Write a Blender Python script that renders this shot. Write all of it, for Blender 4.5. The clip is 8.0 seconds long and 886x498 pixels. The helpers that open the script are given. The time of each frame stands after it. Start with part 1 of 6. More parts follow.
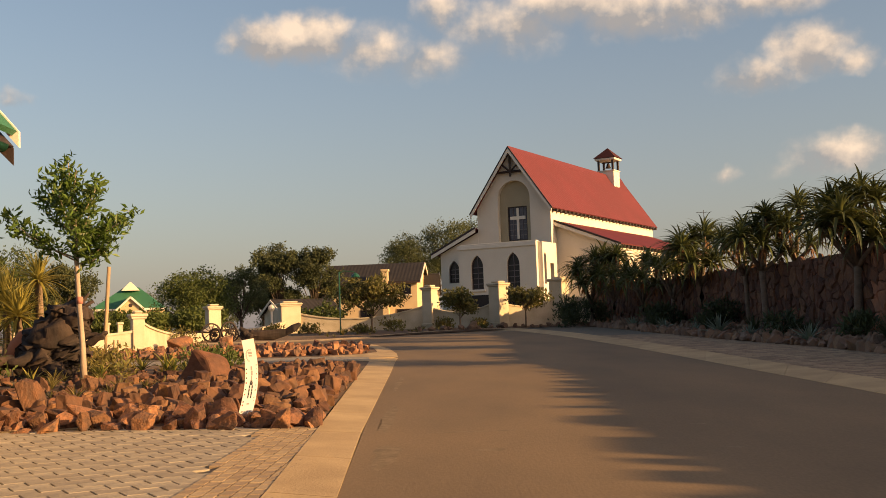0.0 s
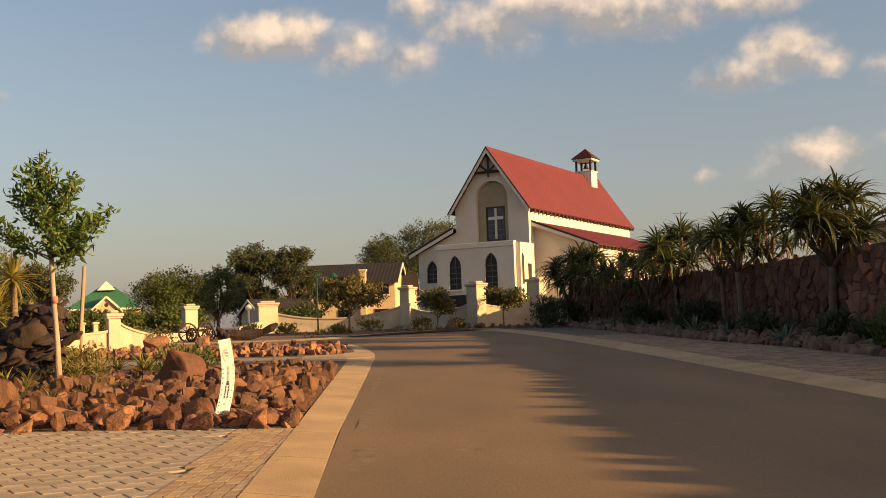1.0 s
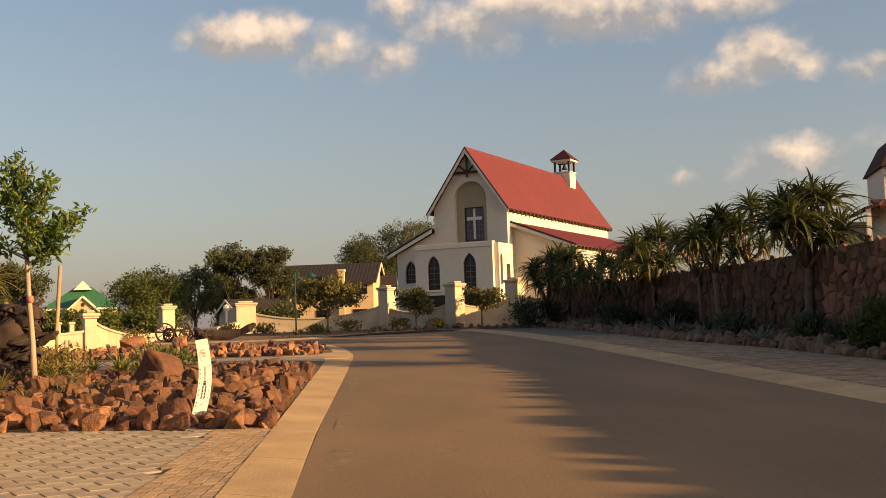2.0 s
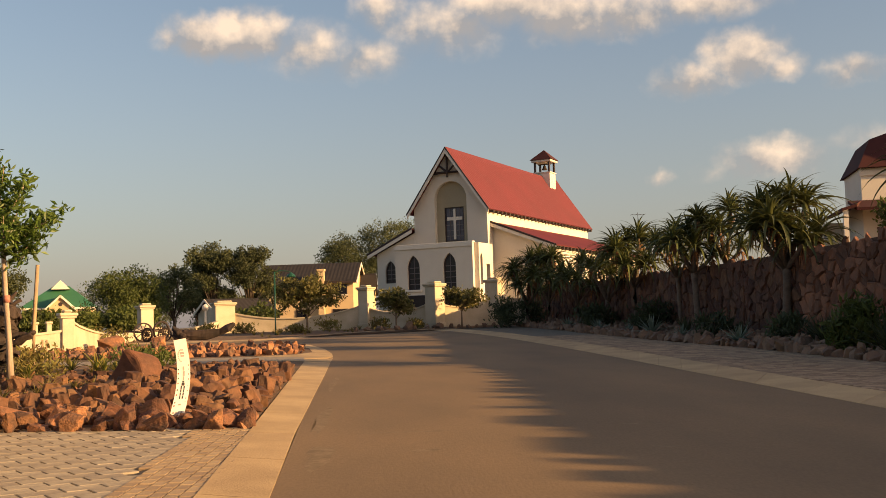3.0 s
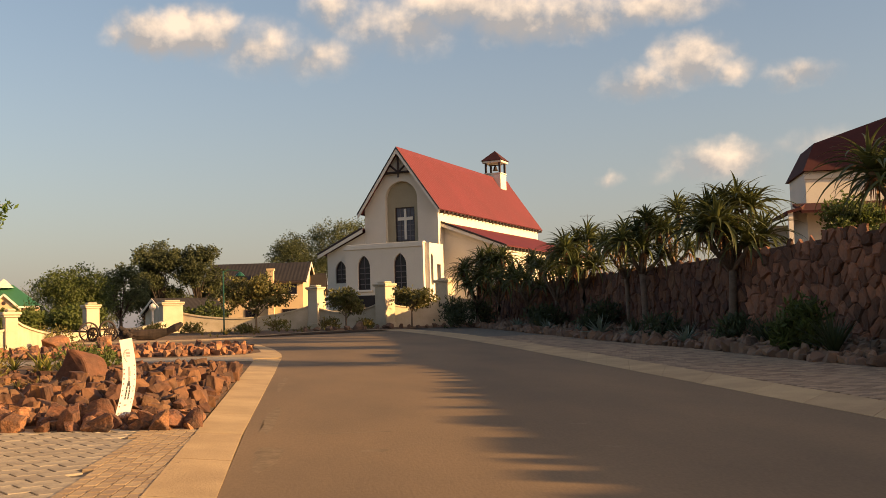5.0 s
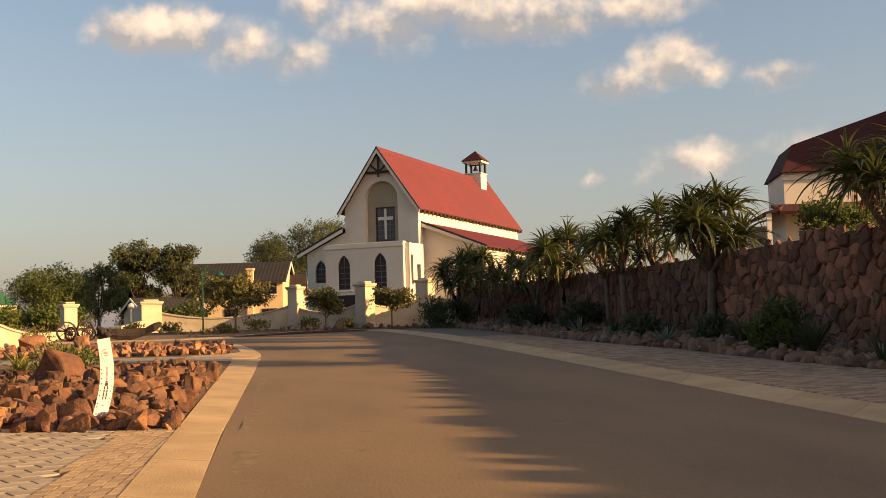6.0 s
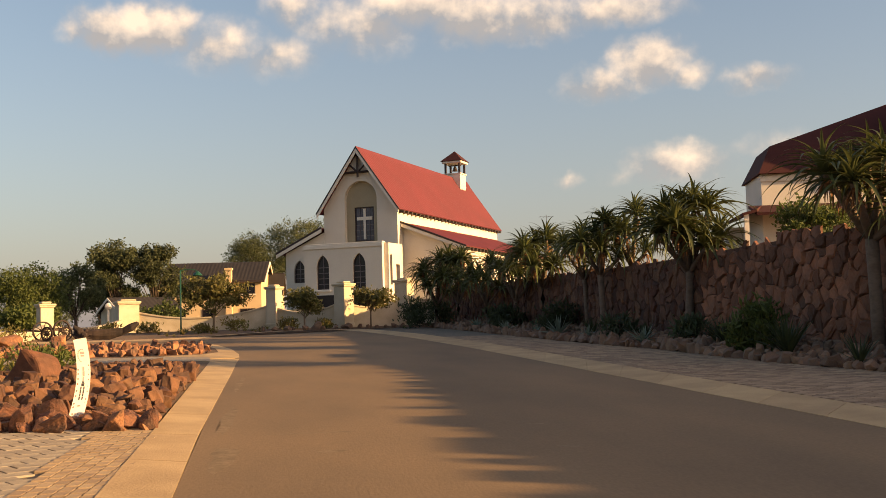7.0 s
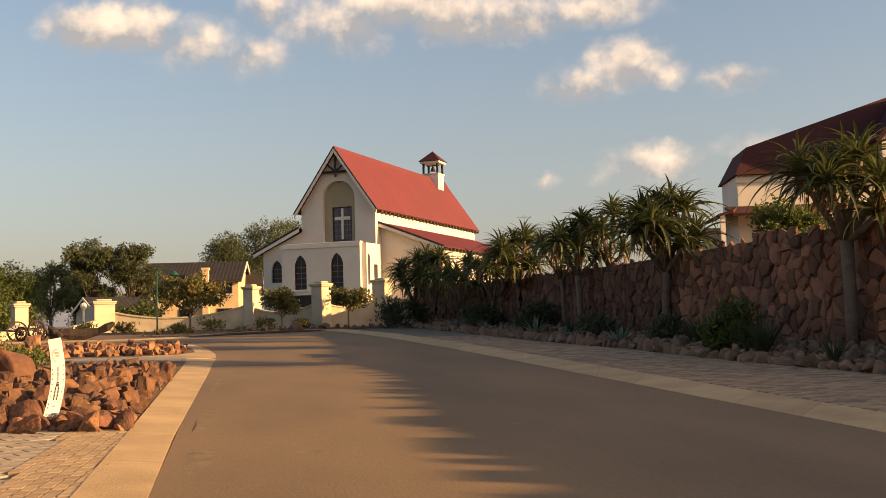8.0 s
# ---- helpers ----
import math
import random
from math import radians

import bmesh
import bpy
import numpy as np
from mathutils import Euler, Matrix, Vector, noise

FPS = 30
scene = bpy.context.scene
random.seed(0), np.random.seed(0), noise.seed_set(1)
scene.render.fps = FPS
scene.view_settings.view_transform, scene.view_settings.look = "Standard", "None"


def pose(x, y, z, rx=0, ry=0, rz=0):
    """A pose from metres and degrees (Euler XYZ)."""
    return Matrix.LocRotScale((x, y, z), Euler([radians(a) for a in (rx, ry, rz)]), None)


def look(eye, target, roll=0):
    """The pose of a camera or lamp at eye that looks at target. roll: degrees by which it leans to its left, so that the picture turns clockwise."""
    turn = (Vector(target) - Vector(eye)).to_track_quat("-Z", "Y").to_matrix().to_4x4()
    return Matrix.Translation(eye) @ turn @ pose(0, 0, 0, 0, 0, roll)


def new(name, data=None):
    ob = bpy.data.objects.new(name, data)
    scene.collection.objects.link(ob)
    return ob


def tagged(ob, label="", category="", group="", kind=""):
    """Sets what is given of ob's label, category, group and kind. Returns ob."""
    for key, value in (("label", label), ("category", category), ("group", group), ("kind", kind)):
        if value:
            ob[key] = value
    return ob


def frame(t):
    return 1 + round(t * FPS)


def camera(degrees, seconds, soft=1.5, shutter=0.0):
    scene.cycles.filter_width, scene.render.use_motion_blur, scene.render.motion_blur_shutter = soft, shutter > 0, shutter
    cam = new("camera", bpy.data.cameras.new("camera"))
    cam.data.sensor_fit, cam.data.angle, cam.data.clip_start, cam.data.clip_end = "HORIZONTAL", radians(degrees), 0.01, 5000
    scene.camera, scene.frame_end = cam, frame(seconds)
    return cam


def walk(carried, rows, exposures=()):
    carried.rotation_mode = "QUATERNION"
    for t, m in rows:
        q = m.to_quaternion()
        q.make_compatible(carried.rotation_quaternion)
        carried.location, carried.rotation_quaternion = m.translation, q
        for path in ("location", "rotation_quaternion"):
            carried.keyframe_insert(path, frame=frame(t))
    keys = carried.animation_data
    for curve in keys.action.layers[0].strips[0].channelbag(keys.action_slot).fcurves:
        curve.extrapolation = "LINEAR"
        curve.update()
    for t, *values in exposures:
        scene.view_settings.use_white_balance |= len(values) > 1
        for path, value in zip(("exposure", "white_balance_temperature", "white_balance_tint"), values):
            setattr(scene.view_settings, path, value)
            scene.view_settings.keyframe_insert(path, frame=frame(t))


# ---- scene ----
# camera: a tripod pan to the right
EXPOSURE, SUN_POWER, SKY_POWER = 1.02, 5.0, 0.078
KELVIN, AUREOLE = 7450, (9.0, 4.6, 1.8)
SKY_TINT, HAZE, CLOUD_DARK, CLOUD_LIGHT = (0.99, 1.0, 1.06), (2.2, 1.88, 2.02), (2.5, 2.45, 2.6), (6.4, 5.2, 4.3)
cam = camera(44.28, 8.0, soft=0.6)
ROWS = [
    (0.0, 0.0000, 0.0000, 1.3, 94.002, 1.995, 0.140),
    (0.5, 0.0019, 0.0023, 1.3, 93.985, 1.958, -0.414),
    (1.0, 0.0038, 0.0046, 1.3, 93.966, 1.943, -1.026),
    (1.5, 0.0056, 0.0069, 1.3, 93.957, 1.914, -1.621),
    (3.0, 0.0112, 0.0139, 1.3, 93.908, 1.827, -3.207),
    (3.5, 0.0131, 0.0162, 1.3, 93.897, 1.803, -3.814),
    (4.0, 0.0150, 0.0185, 1.3, 93.882, 1.770, -4.473),
    (4.5, 0.0169, 0.0208, 1.3, 93.860, 1.732, -5.191),
    (6.0, 0.0225, 0.0278, 1.3, 93.805, 1.628, -6.867),
    (6.5, 0.0244, 0.0301, 1.3, 93.796, 1.599, -7.396),
    (7.0, 0.0263, 0.0324, 1.3, 93.784, 1.580, -7.967),
    (7.5, 0.0281, 0.0347, 1.3, 93.770, 1.570, -8.538),
    (8.0, 0.0300, 0.0370, 1.3, 93.758, 1.540, -9.135),
]
walk(cam, [(t, pose(x, y, z, rx, ry, rz)) for t, x, y, z, rx, ry, rz in ROWS], exposures=[(0, EXPOSURE, KELVIN, 10), (4, EXPOSURE + 0.12, KELVIN, 10), (8, EXPOSURE + 0.28, KELVIN, 10)])

# ---- sky and sun ----
SUN_BACK, SUN_EL = 24.0, 13.0      # degrees behind the road's normal, and above the horizon
to_sun = Vector((math.cos(radians(SUN_BACK)) * math.cos(radians(SUN_EL)), -math.sin(radians(SUN_BACK)) * math.cos(radians(SUN_EL)), math.sin(radians(SUN_EL))))
sun = new("sun", bpy.data.lights.new("sun", "SUN"))
sun.data.energy, sun.data.angle, sun.data.color = SUN_POWER, radians(0.6), (1.0, 0.62, 0.295)
sun.matrix_world = look((60, -30, 40), Vector((60, -30, 40)) - to_sun)

world = bpy.data.worlds.new("sky")
scene.world = world
world.use_nodes = True
wn, wl = world.node_tree.nodes, world.node_tree.links
wn.clear()


def wnode(kind, **sets):
    n = wn.new(kind)
    for key, value in sets.items():
        if key == "op":
            n.operation = value
        elif key == "ins":
            for i, v in value.items():
                if isinstance(v, bpy.types.NodeSocket):
                    wl.new(v, n.inputs[i])
                else:
                    n.inputs[i].default_value = v
    return n


def wmath(op, a, b=0.0, c=0.0):
    return wnode("ShaderNodeMath", op=op, ins={0: a, 1: b, 2: c}).outputs[0]


sky = wn.new("ShaderNodeTexSky")
sky.sky_type, sky.sun_disc = "NISHITA", False
sky.sun_elevation, sky.sun_rotation = radians(SUN_EL), radians(90 + SUN_BACK)
sky.air_density, sky.dust_density, sky.ozone_density = 1.0, 1.6, 1.5
coord = wn.new("ShaderNodeTexCoord").outputs["Generated"]
sep = wnode("ShaderNodeSeparateXYZ", ins={0: coord})
az = wmath("MULTIPLY", wmath("ARCTAN2", sep.outputs[0], sep.outputs[1]), 57.296)
el = wmath("MULTIPLY", wmath("ARCSINE", sep.outputs[2]), 57.296)
flat = wnode("ShaderNodeCombineXYZ", ins={0: az, 1: el, 2: 0.0}).outputs[0]
puff = wnode("ShaderNodeTexNoise", ins={"Vector": flat, "Scale": 0.55, "Detail": 5.0, "Roughness": 0.55})
fine = wnode("ShaderNodeTexNoise", ins={"Vector": flat, "Scale": 0.9, "Detail": 3.0, "Roughness": 0.5})
# clouds: azimuth, elevation, half width, half height, density
CLOUDS = [(-9.0, 14.9, 2.3, 1.2, 1.1), (-6.6, 15.1, 2.4, 1.5, 1.2), (-3.4, 14.4, 3.2, 1.6, .66), (-0.4, 14.0, 2.6, 1.3, .62), (0.3, 16.4, 1.7, 1.5, .75), (2.2, 15.4, 2.6, 1.6, .55),
          (4.6, 15.6, 3.2, 1.9, .72), (7.4, 16.6, 4.2, 1.6, 1.05), (10.2, 15.7, 3.2, 1.5, .95), (13.2, 15.6, 3.6, 1.5, .85), (17.5, 15.7, 4.0, 1.0, .8),
          (16.6, 12.0, 2.3, 1.1, .8), (19.2, 13.0, 2.4, 1.4, 1.05), (21.2, 12.2, 1.4, .8, .7), (24.6, 11.8, 2.0, 0.8, .7), (20.4, 7.8, 3.0, 1.2, .85), (17.6, 7.2, 1.6, .7, .3), (25.0, 8.4, 3.0, 0.8, .35),
          (14.7, 7.0, 0.8, 0.5, .5), (-21.8, 11.8, 1.3, 0.45, .5), (40, 13, 6, 2, .9), (-40, 15, 7, 2, .8), (60, 9, 8, 1.6, .9), (-70, 12, 9, 2, .8), (110, 16, 9, 3, .8), (-130, 14, 9, 3, .8), (170, 12, 9, 2, .8)]
wob = wnode("ShaderNodeVectorMath", op="MULTIPLY_ADD", ins={0: fine.outputs["Color"], 1: (1.7, 1.2, 0), 2: (-0.85, -0.6, 0)}).outputs[0]
warped = wnode("ShaderNodeVectorMath", op="ADD", ins={0: flat, 1: wob}).outputs[0]
mask, top = None, None
for a, e, w, h, dens in CLOUDS:
    d = wnode("ShaderNodeVectorMath", op="SUBTRACT", ins={0: warped, 1: (a, e, 0)}).outputs[0]
    d = wnode("ShaderNodeVectorMath", op="MULTIPLY", ins={0: d, 1: (1 / w, 1 / h, 0)}).outputs[0]
    r = wnode("ShaderNodeVectorMath", op="LENGTH", ins={0: d}).outputs["Value"]
    m = wmath("MULTIPLY", wmath("MAXIMUM", wmath("SUBTRACT", 1.25, r), 0.0), dens)
    mask = m if mask is None else wmath("MAXIMUM", mask, m)
    up = wmath("MULTIPLY", wnode("ShaderNodeSeparateXYZ", ins={0: d}).outputs[1], m)
    top = up if top is None else wmath("ADD", top, up)
dense = wmath("MULTIPLY", mask, wmath("MULTIPLY_ADD", puff.outputs["Fac"], 1.6, 0.2))
cover = wnode("ShaderNodeMapRange", ins={0: dense, 1: 0.05, 2: 0.95, 3: 0.0, 4: 0.95})
cover.interpolation_type = "SMOOTHSTEP"
lit = wnode("ShaderNodeMapRange", ins={0: wmath("ADD", wmath("MULTIPLY", top, 0.9), wmath("MULTIPLY", wmath("SUBTRACT", puff.outputs["Fac"], 0.5), 2.2)), 1: -0.3, 2: 0.55, 3: 0.0, 4: 1.0})
shade = wnode("ShaderNodeMix", ins={"Factor": lit.outputs[0]})
shade.data_type = "RGBA"
wl.new(lit.outputs[0], shade.inputs[0])
shade.inputs[6].default_value, shade.inputs[7].default_value = (*CLOUD_DARK, 1), (*CLOUD_LIGHT, 1)
tint = wnode("ShaderNodeMix")
tint.data_type, tint.blend_type = "RGBA", "MULTIPLY"
tint.inputs[0].default_value = 1.0
wl.new(sky.outputs[0], tint.inputs[6])
tint.inputs[7].default_value = (*SKY_TINT, 1)
# warm dust low over the horizon, all round
dust = wnode("ShaderNodeMix", ins={0: wmath("MULTIPLY", wmath("POWER", 2.718, wmath("MULTIPLY", wmath("MAXIMUM", el, 0.0), -0.10)), 0.75)})
dust.data_type = "RGBA"
wl.new(tint.outputs[2], dust.inputs[6])
dust.inputs[7].default_value = (*HAZE, 1)
blend = wnode("ShaderNodeMix")
blend.data_type = "RGBA"
wl.new(cover.outputs[0], blend.inputs[0])
wl.new(dust.outputs[2], blend.inputs[6])
wl.new(shade.outputs[2], blend.inputs[7])
# the warm aureole of the low sun
sun_dot = wnode("ShaderNodeVectorMath", op="DOT_PRODUCT", ins={0: coord, 1: tuple(to_sun)}).outputs["Value"]
glow = wmath("POWER", wmath("MAXIMUM", sun_dot, 0.0), 5.0)
warm = wnode("ShaderNodeVectorMath", op="SCALE", ins={0: AUREOLE})
wl.new(glow, warm.inputs["Scale"])
whole = wnode("ShaderNodeVectorMath", op="ADD", ins={0: blend.outputs[2], 1: warm.outputs[0]})
back = wnode("ShaderNodeBackground", ins={0: whole.outputs[0], 1: SKY_POWER})
wl.new(back.outputs[0], wn.new("ShaderNodeOutputWorld").inputs[0])


# ---- materials ----
def material(name, rgb, rough=0.8, vary=0.25, scale=3.0, bump=0.15, fine=40.0, metal=0.0, per_object=0.0, second=None, spec=0.5, stretch=(1, 1, 1), sheen=None, island=0.0):
    """A rough real surface: broad stains and fine grain on a base colour, with bump."""
    m = bpy.data.materials.new(name)
    m.use_nodes = True
    n, l = m.node_tree.nodes, m.node_tree.links
    b = n["Principled BSDF"]
    b.inputs["Roughness"].default_value, b.inputs["Metallic"].default_value = rough, metal
    b.inputs["Specular IOR Level"].default_value = spec
    tc = n.new("ShaderNodeTexCoord")
    mp = n.new("ShaderNodeMapping")
    mp.inputs["Scale"].default_value = stretch
    l.new(tc.outputs["Object"], mp.inputs[0])
    big, small = n.new("ShaderNodeTexNoise"), n.new("ShaderNodeTexNoise")
    for t, s, d in ((big, scale, 4.0), (small, fine, 3.0)):
        t.inputs["Scale"].default_value, t.inputs["Detail"].default_value = s, d
        l.new(mp.outputs[0], t.inputs["Vector"])
    mix = n.new("ShaderNodeMix")
    mix.data_type = "RGBA"
    other = second or tuple(c * (1 - vary) for c in rgb)
    mix.inputs[6].default_value, mix.inputs[7].default_value = (*rgb, 1), (*other, 1)
    ramp = n.new("ShaderNodeMapRange")
    ramp.inputs[1].default_value, ramp.inputs[2].default_value = 0.35, 0.68
    l.new(big.outputs["Fac"], ramp.inputs[0])
    l.new(ramp.outputs[0], mix.inputs[0])
    hsv = n.new("ShaderNodeHueSaturation")
    l.new(mix.outputs[2], hsv.inputs["Color"])
    val = n.new("ShaderNodeMath")
    val.operation = "MULTIPLY_ADD"
    l.new(small.outputs["Fac"], val.inputs[0])
    val.inputs[1].default_value, val.inputs[2].default_value = vary * 1.6, 1 - vary * 0.8
    out = val.outputs[0]
    for amount, kind, socket in ((per_object, "ShaderNodeObjectInfo", "Random"), (island, "ShaderNodeNewGeometry", "Random Per Island")):
        if amount:
            info = n.new(kind)
            add = n.new("ShaderNodeMath")
            add.operation = "MULTIPLY_ADD"
            l.new(info.outputs[socket], add.inputs[0])
            add.inputs[1].default_value, add.inputs[2].default_value = 2 * amount, 1 - amount
            mul = n.new("ShaderNodeMath")
            mul.operation = "MULTIPLY"
            l.new(add.outputs[0], mul.inputs[0])
            l.new(out, mul.inputs[1])
            out = mul.outputs[0]
            hue = n.new("ShaderNodeMath")
            hue.operation = "MULTIPLY_ADD"
            l.new(info.outputs[socket], hue.inputs[0])
            hue.inputs[1].default_value, hue.inputs[2].default_value = 0.05 * amount, 0.5 - 0.025 * amount
            l.new(hue.outputs[0], hsv.inputs["Hue"])
    l.new(out, hsv.inputs["Value"])
    l.new(hsv.outputs[0], b.inputs["Base Color"])
    if bump:
        bp = n.new("ShaderNodeBump")
        bp.inputs["Strength"].default_value, bp.inputs["Distance"].default_value = bump, 0.02
        l.new(small.outputs["Fac"], bp.inputs["Height"])
        l.new(bp.outputs[0], b.inputs["Normal"])
    return m


def leafy(name, rgb, second, rough=0.45, glow=0.35, island=0.35):
    """Leaf tissue that lets some light through."""
    m = material(name, rgb, rough, 0.3, 1.2, 0.0, 14.0, second=second, per_object=0.15, island=island, spec=0.4)
    n, l = m.node_tree.nodes, m.node_tree.links
    b, o = n["Principled BSDF"], n["Material Output"]
    tr = n.new("ShaderNodeBsdfTranslucent")
    mx = n.new("ShaderNodeMixShader")
    mx.inputs[0].default_value = glow
    l.new(b.inputs["Base Color"].links[0].from_socket, tr.inputs[0])
    l.new(b.outputs[0], mx.inputs[1])
    l.new(tr.outputs[0], mx.inputs[2])
    l.new(mx.outputs[0], o.inputs[0])
    return m


M_ASPHALT = material("asphalt", (0.222, 0.156, 0.092), 0.85, 0.26, 0.6, 0.09, 45.0, second=(0.162, 0.118, 0.074), stretch=(1, 0.35, 1), spec=0.2)
M_WEAR = material("worn asphalt", (0.235, 0.175, 0.11), 0.9, 0.35, 7.0, 0.1, 30.0, second=(0.165, 0.122, 0.076), spec=0.2)
M_KERB = material("kerb concrete", (0.47, 0.345, 0.195), 0.9, 0.2, 1.6, 0.3, 45.0, second=(0.36, 0.262, 0.15), per_object=0.07, spec=0.25)
M_PAVER = material("grey paver", (0.36, 0.305, 0.225), 0.9, 0.25, 4.0, 0.3, 60.0, per_object=0.14, second=(0.24, 0.21, 0.165))
M_PAVER_TAN = material("tan paver", (0.37, 0.27, 0.165), 0.9, 0.25, 4.0, 0.3, 60.0, per_object=0.16)
M_JOINT = material("joint sand", (0.17, 0.14, 0.10), 1.0, 0.3, 6.0, 0.2)
M_SOIL = material("soil", (0.17, 0.09, 0.048), 1.0, 0.35, 2.0, 0.6, 25.0, second=(0.10, 0.07, 0.035))
M_GROUND = material("dry ground", (0.16, 0.12, 0.065), 1.0, 0.3, 0.3, 0.5, 8.0, second=(0.09, 0.095, 0.035))
M_ROCK = material("ironstone", (0.235, 0.104, 0.05), 0.85, 0.6, 3.4, 1.0, 11.0, per_object=0.48, second=(0.088, 0.050, 0.035), island=0.35)
# ironstone darkened for the leaning slab: its face's shade is in the colour
M_SLABROCK = material("shade-darkened ironstone", (0.135, 0.056, 0.03), 0.88, 0.5, 2.5, 1.0, 9.0, second=(0.075, 0.038, 0.026))
M_RUBBLE = material("border stone", (0.21, 0.125, 0.078), 0.9, 0.35, 3.0, 0.5, 22.0, per_object=0.35, second=(0.17, 0.115, 0.085), island=0.2)
M_WALLSTONE = material("wall stone", (0.205, 0.084, 0.046), 0.9, 0.5, 3.0, 0.9, 13.0, per_object=0.5, second=(0.13, 0.062, 0.040), island=0.45)
M_MORTAR = material("wall mortar", (0.10, 0.052, 0.035), 1.0, 0.3, 4.0, 0.5, 20.0)
M_PLASTER = material("white plaster", (0.66, 0.61, 0.525), 0.85, 0.09, 0.7, 0.08, 18.0, second=(0.60, 0.55, 0.47))
M_NICHE = material("olive plaster", (0.36, 0.31, 0.21), 0.85, 0.1, 1.0, 0.08, 18.0)
M_CREAM = material("cream plaster", (0.54, 0.47, 0.35), 0.85, 0.14, 1.2, 0.12, 20.0, second=(0.42, 0.35, 0.24))
M_YELLOW = material("yellow plaster", (0.56, 0.42, 0.25), 0.85, 0.1, 0.8, 0.08, 18.0)
M_TRIM = material("white trim", (0.70, 0.65, 0.56), 0.6, 0.08, 2.0, 0.03)
M_DARKWOOD = material("dark timber", (0.035, 0.022, 0.02), 0.6, 0.3, 6.0, 0.1)
M_REDROOF = material("red roof sheet", (0.118, 0.0155, 0.0215), 0.7, 0.1, 0.5, 0.04, 10.0, second=(0.10, 0.014, 0.019))
M_MAROON = material("maroon roof sheet", (0.06, 0.019, 0.019), 0.85, 0.15, 0.5, 0.05, 10.0, spec=0.2)
M_GREENROOF = material("green roof sheet", (0.035, 0.15, 0.075), 0.6, 0.12, 0.5, 0.05, 10.0)
M_GREYROOF = material("grey roof tile", (0.032, 0.029, 0.030), 0.85, 0.25, 0.8, 0.2, 6.0, spec=0.25)
M_GREENPAINT = material("green paint", (0.012, 0.075, 0.045), 0.4, 0.15, 5.0, 0.03)
M_BARK = material("bark", (0.21, 0.15, 0.10), 0.95, 0.35, 5.0, 0.6, 30.0, stretch=(1, 1, 0.2))
M_DARKBARK = material("dark bark", (0.075, 0.055, 0.04), 0.95, 0.35, 5.0, 0.5, 20.0, stretch=(1, 1, 0.2))
M_YOUNGBARK = material("young bark", (0.37, 0.29, 0.225), 0.85, 0.25, 8.0, 0.3, 40.0, stretch=(1, 1, 0.2))
M_STAKE = material("stake wood", (0.36, 0.26, 0.16), 0.9, 0.25, 8.0, 0.3, 40.0, stretch=(1, 1, 0.15))
M_ALOEBARK = material("aloe trunk", (0.17, 0.125, 0.095), 0.95, 0.3, 5.0, 0.5, 18.0, stretch=(1, 1, 2.0))
M_DRIFT = material("weathered wood", (0.05, 0.032, 0.024), 0.9, 0.6, 3.0, 1.0, 9.0, second=(0.018, 0.013, 0.012), stretch=(1, 1, 0.4))
M_CLAY = material("terracotta", (0.42, 0.13, 0.05), 0.8, 0.2, 4.0, 0.2)
M_IRON = material("rusty iron", (0.035, 0.022, 0.018), 0.7, 0.4, 12.0, 0.3, metal=0.4)
M_SIGN = material("sign board", (0.78, 0.76, 0.72), 0.5, 0.05, 3.0, 0.0)
M_INK = material("sign ink", (0.04, 0.04, 0.045), 0.6, 0.1, 3.0, 0.0)
M_TIE = material("faded tie", (0.40, 0.17, 0.13), 0.8, 0.2, 5.0, 0.1)
M_INKRED = material("red ink", (0.35, 0.05, 0.04), 0.6, 0.1, 3.0, 0.0)
M_GLASS = material("dark window glass", (0.010, 0.011, 0.018), 0.12, 0.3, 1.5, 0.0, 9.0, spec=0.3)
# pale blue base stands in for sky reflected in the church's big window
M_PALEGLASS = material("leaded sky-tinted glass", (0.06, 0.058, 0.085), 0.2, 0.5, 3.0, 0.0, 7.0, spec=0.5)
M_LEAD = material("window lattice", (0.13, 0.11, 0.12), 0.5, 0.2, 5.0, 0.0)
M_ALOE = leafy("aloe leaf", (0.125, 0.14, 0.045), (0.065, 0.085, 0.035), 0.35, 0.3)
M_ALOEDRY = leafy("dry aloe leaf", (0.30, 0.15, 0.06), (0.20, 0.10, 0.05), 0.8, 0.3)
M_AGAVE = leafy("agave leaf", (0.20, 0.26, 0.20), (0.14, 0.19, 0.15), 0.5, 0.15)
M_LEAF = leafy("young tree leaf", (0.11, 0.17, 0.035), (0.07, 0.12, 0.025), 0.45, 0.45)
M_LEAFDARK = leafy("far tree leaf", (0.10, 0.115, 0.05), (0.065, 0.082, 0.036), 0.7, 0.45, 0.25)
M_LEAFMID = leafy("garden tree leaf", (0.105, 0.135, 0.032), (0.07, 0.095, 0.025), 0.6, 0.4, 0.25)
M_LEAFOLIVE = leafy("ornamental tree leaf", (0.17, 0.15, 0.045), (0.09, 0.10, 0.03), 0.55, 0.35)
M_SHRUB = leafy("shrub leaf", (0.065, 0.085, 0.035), (0.042, 0.06, 0.028), 0.55, 0.3)
M_GRASS = leafy("dry grass", (0.22, 0.17, 0.055), (0.12, 0.13, 0.035), 0.7, 0.35)
M_YUCCA = leafy("yucca leaf", (0.42, 0.36, 0.09), (0.25, 0.25, 0.06), 0.5, 0.35)


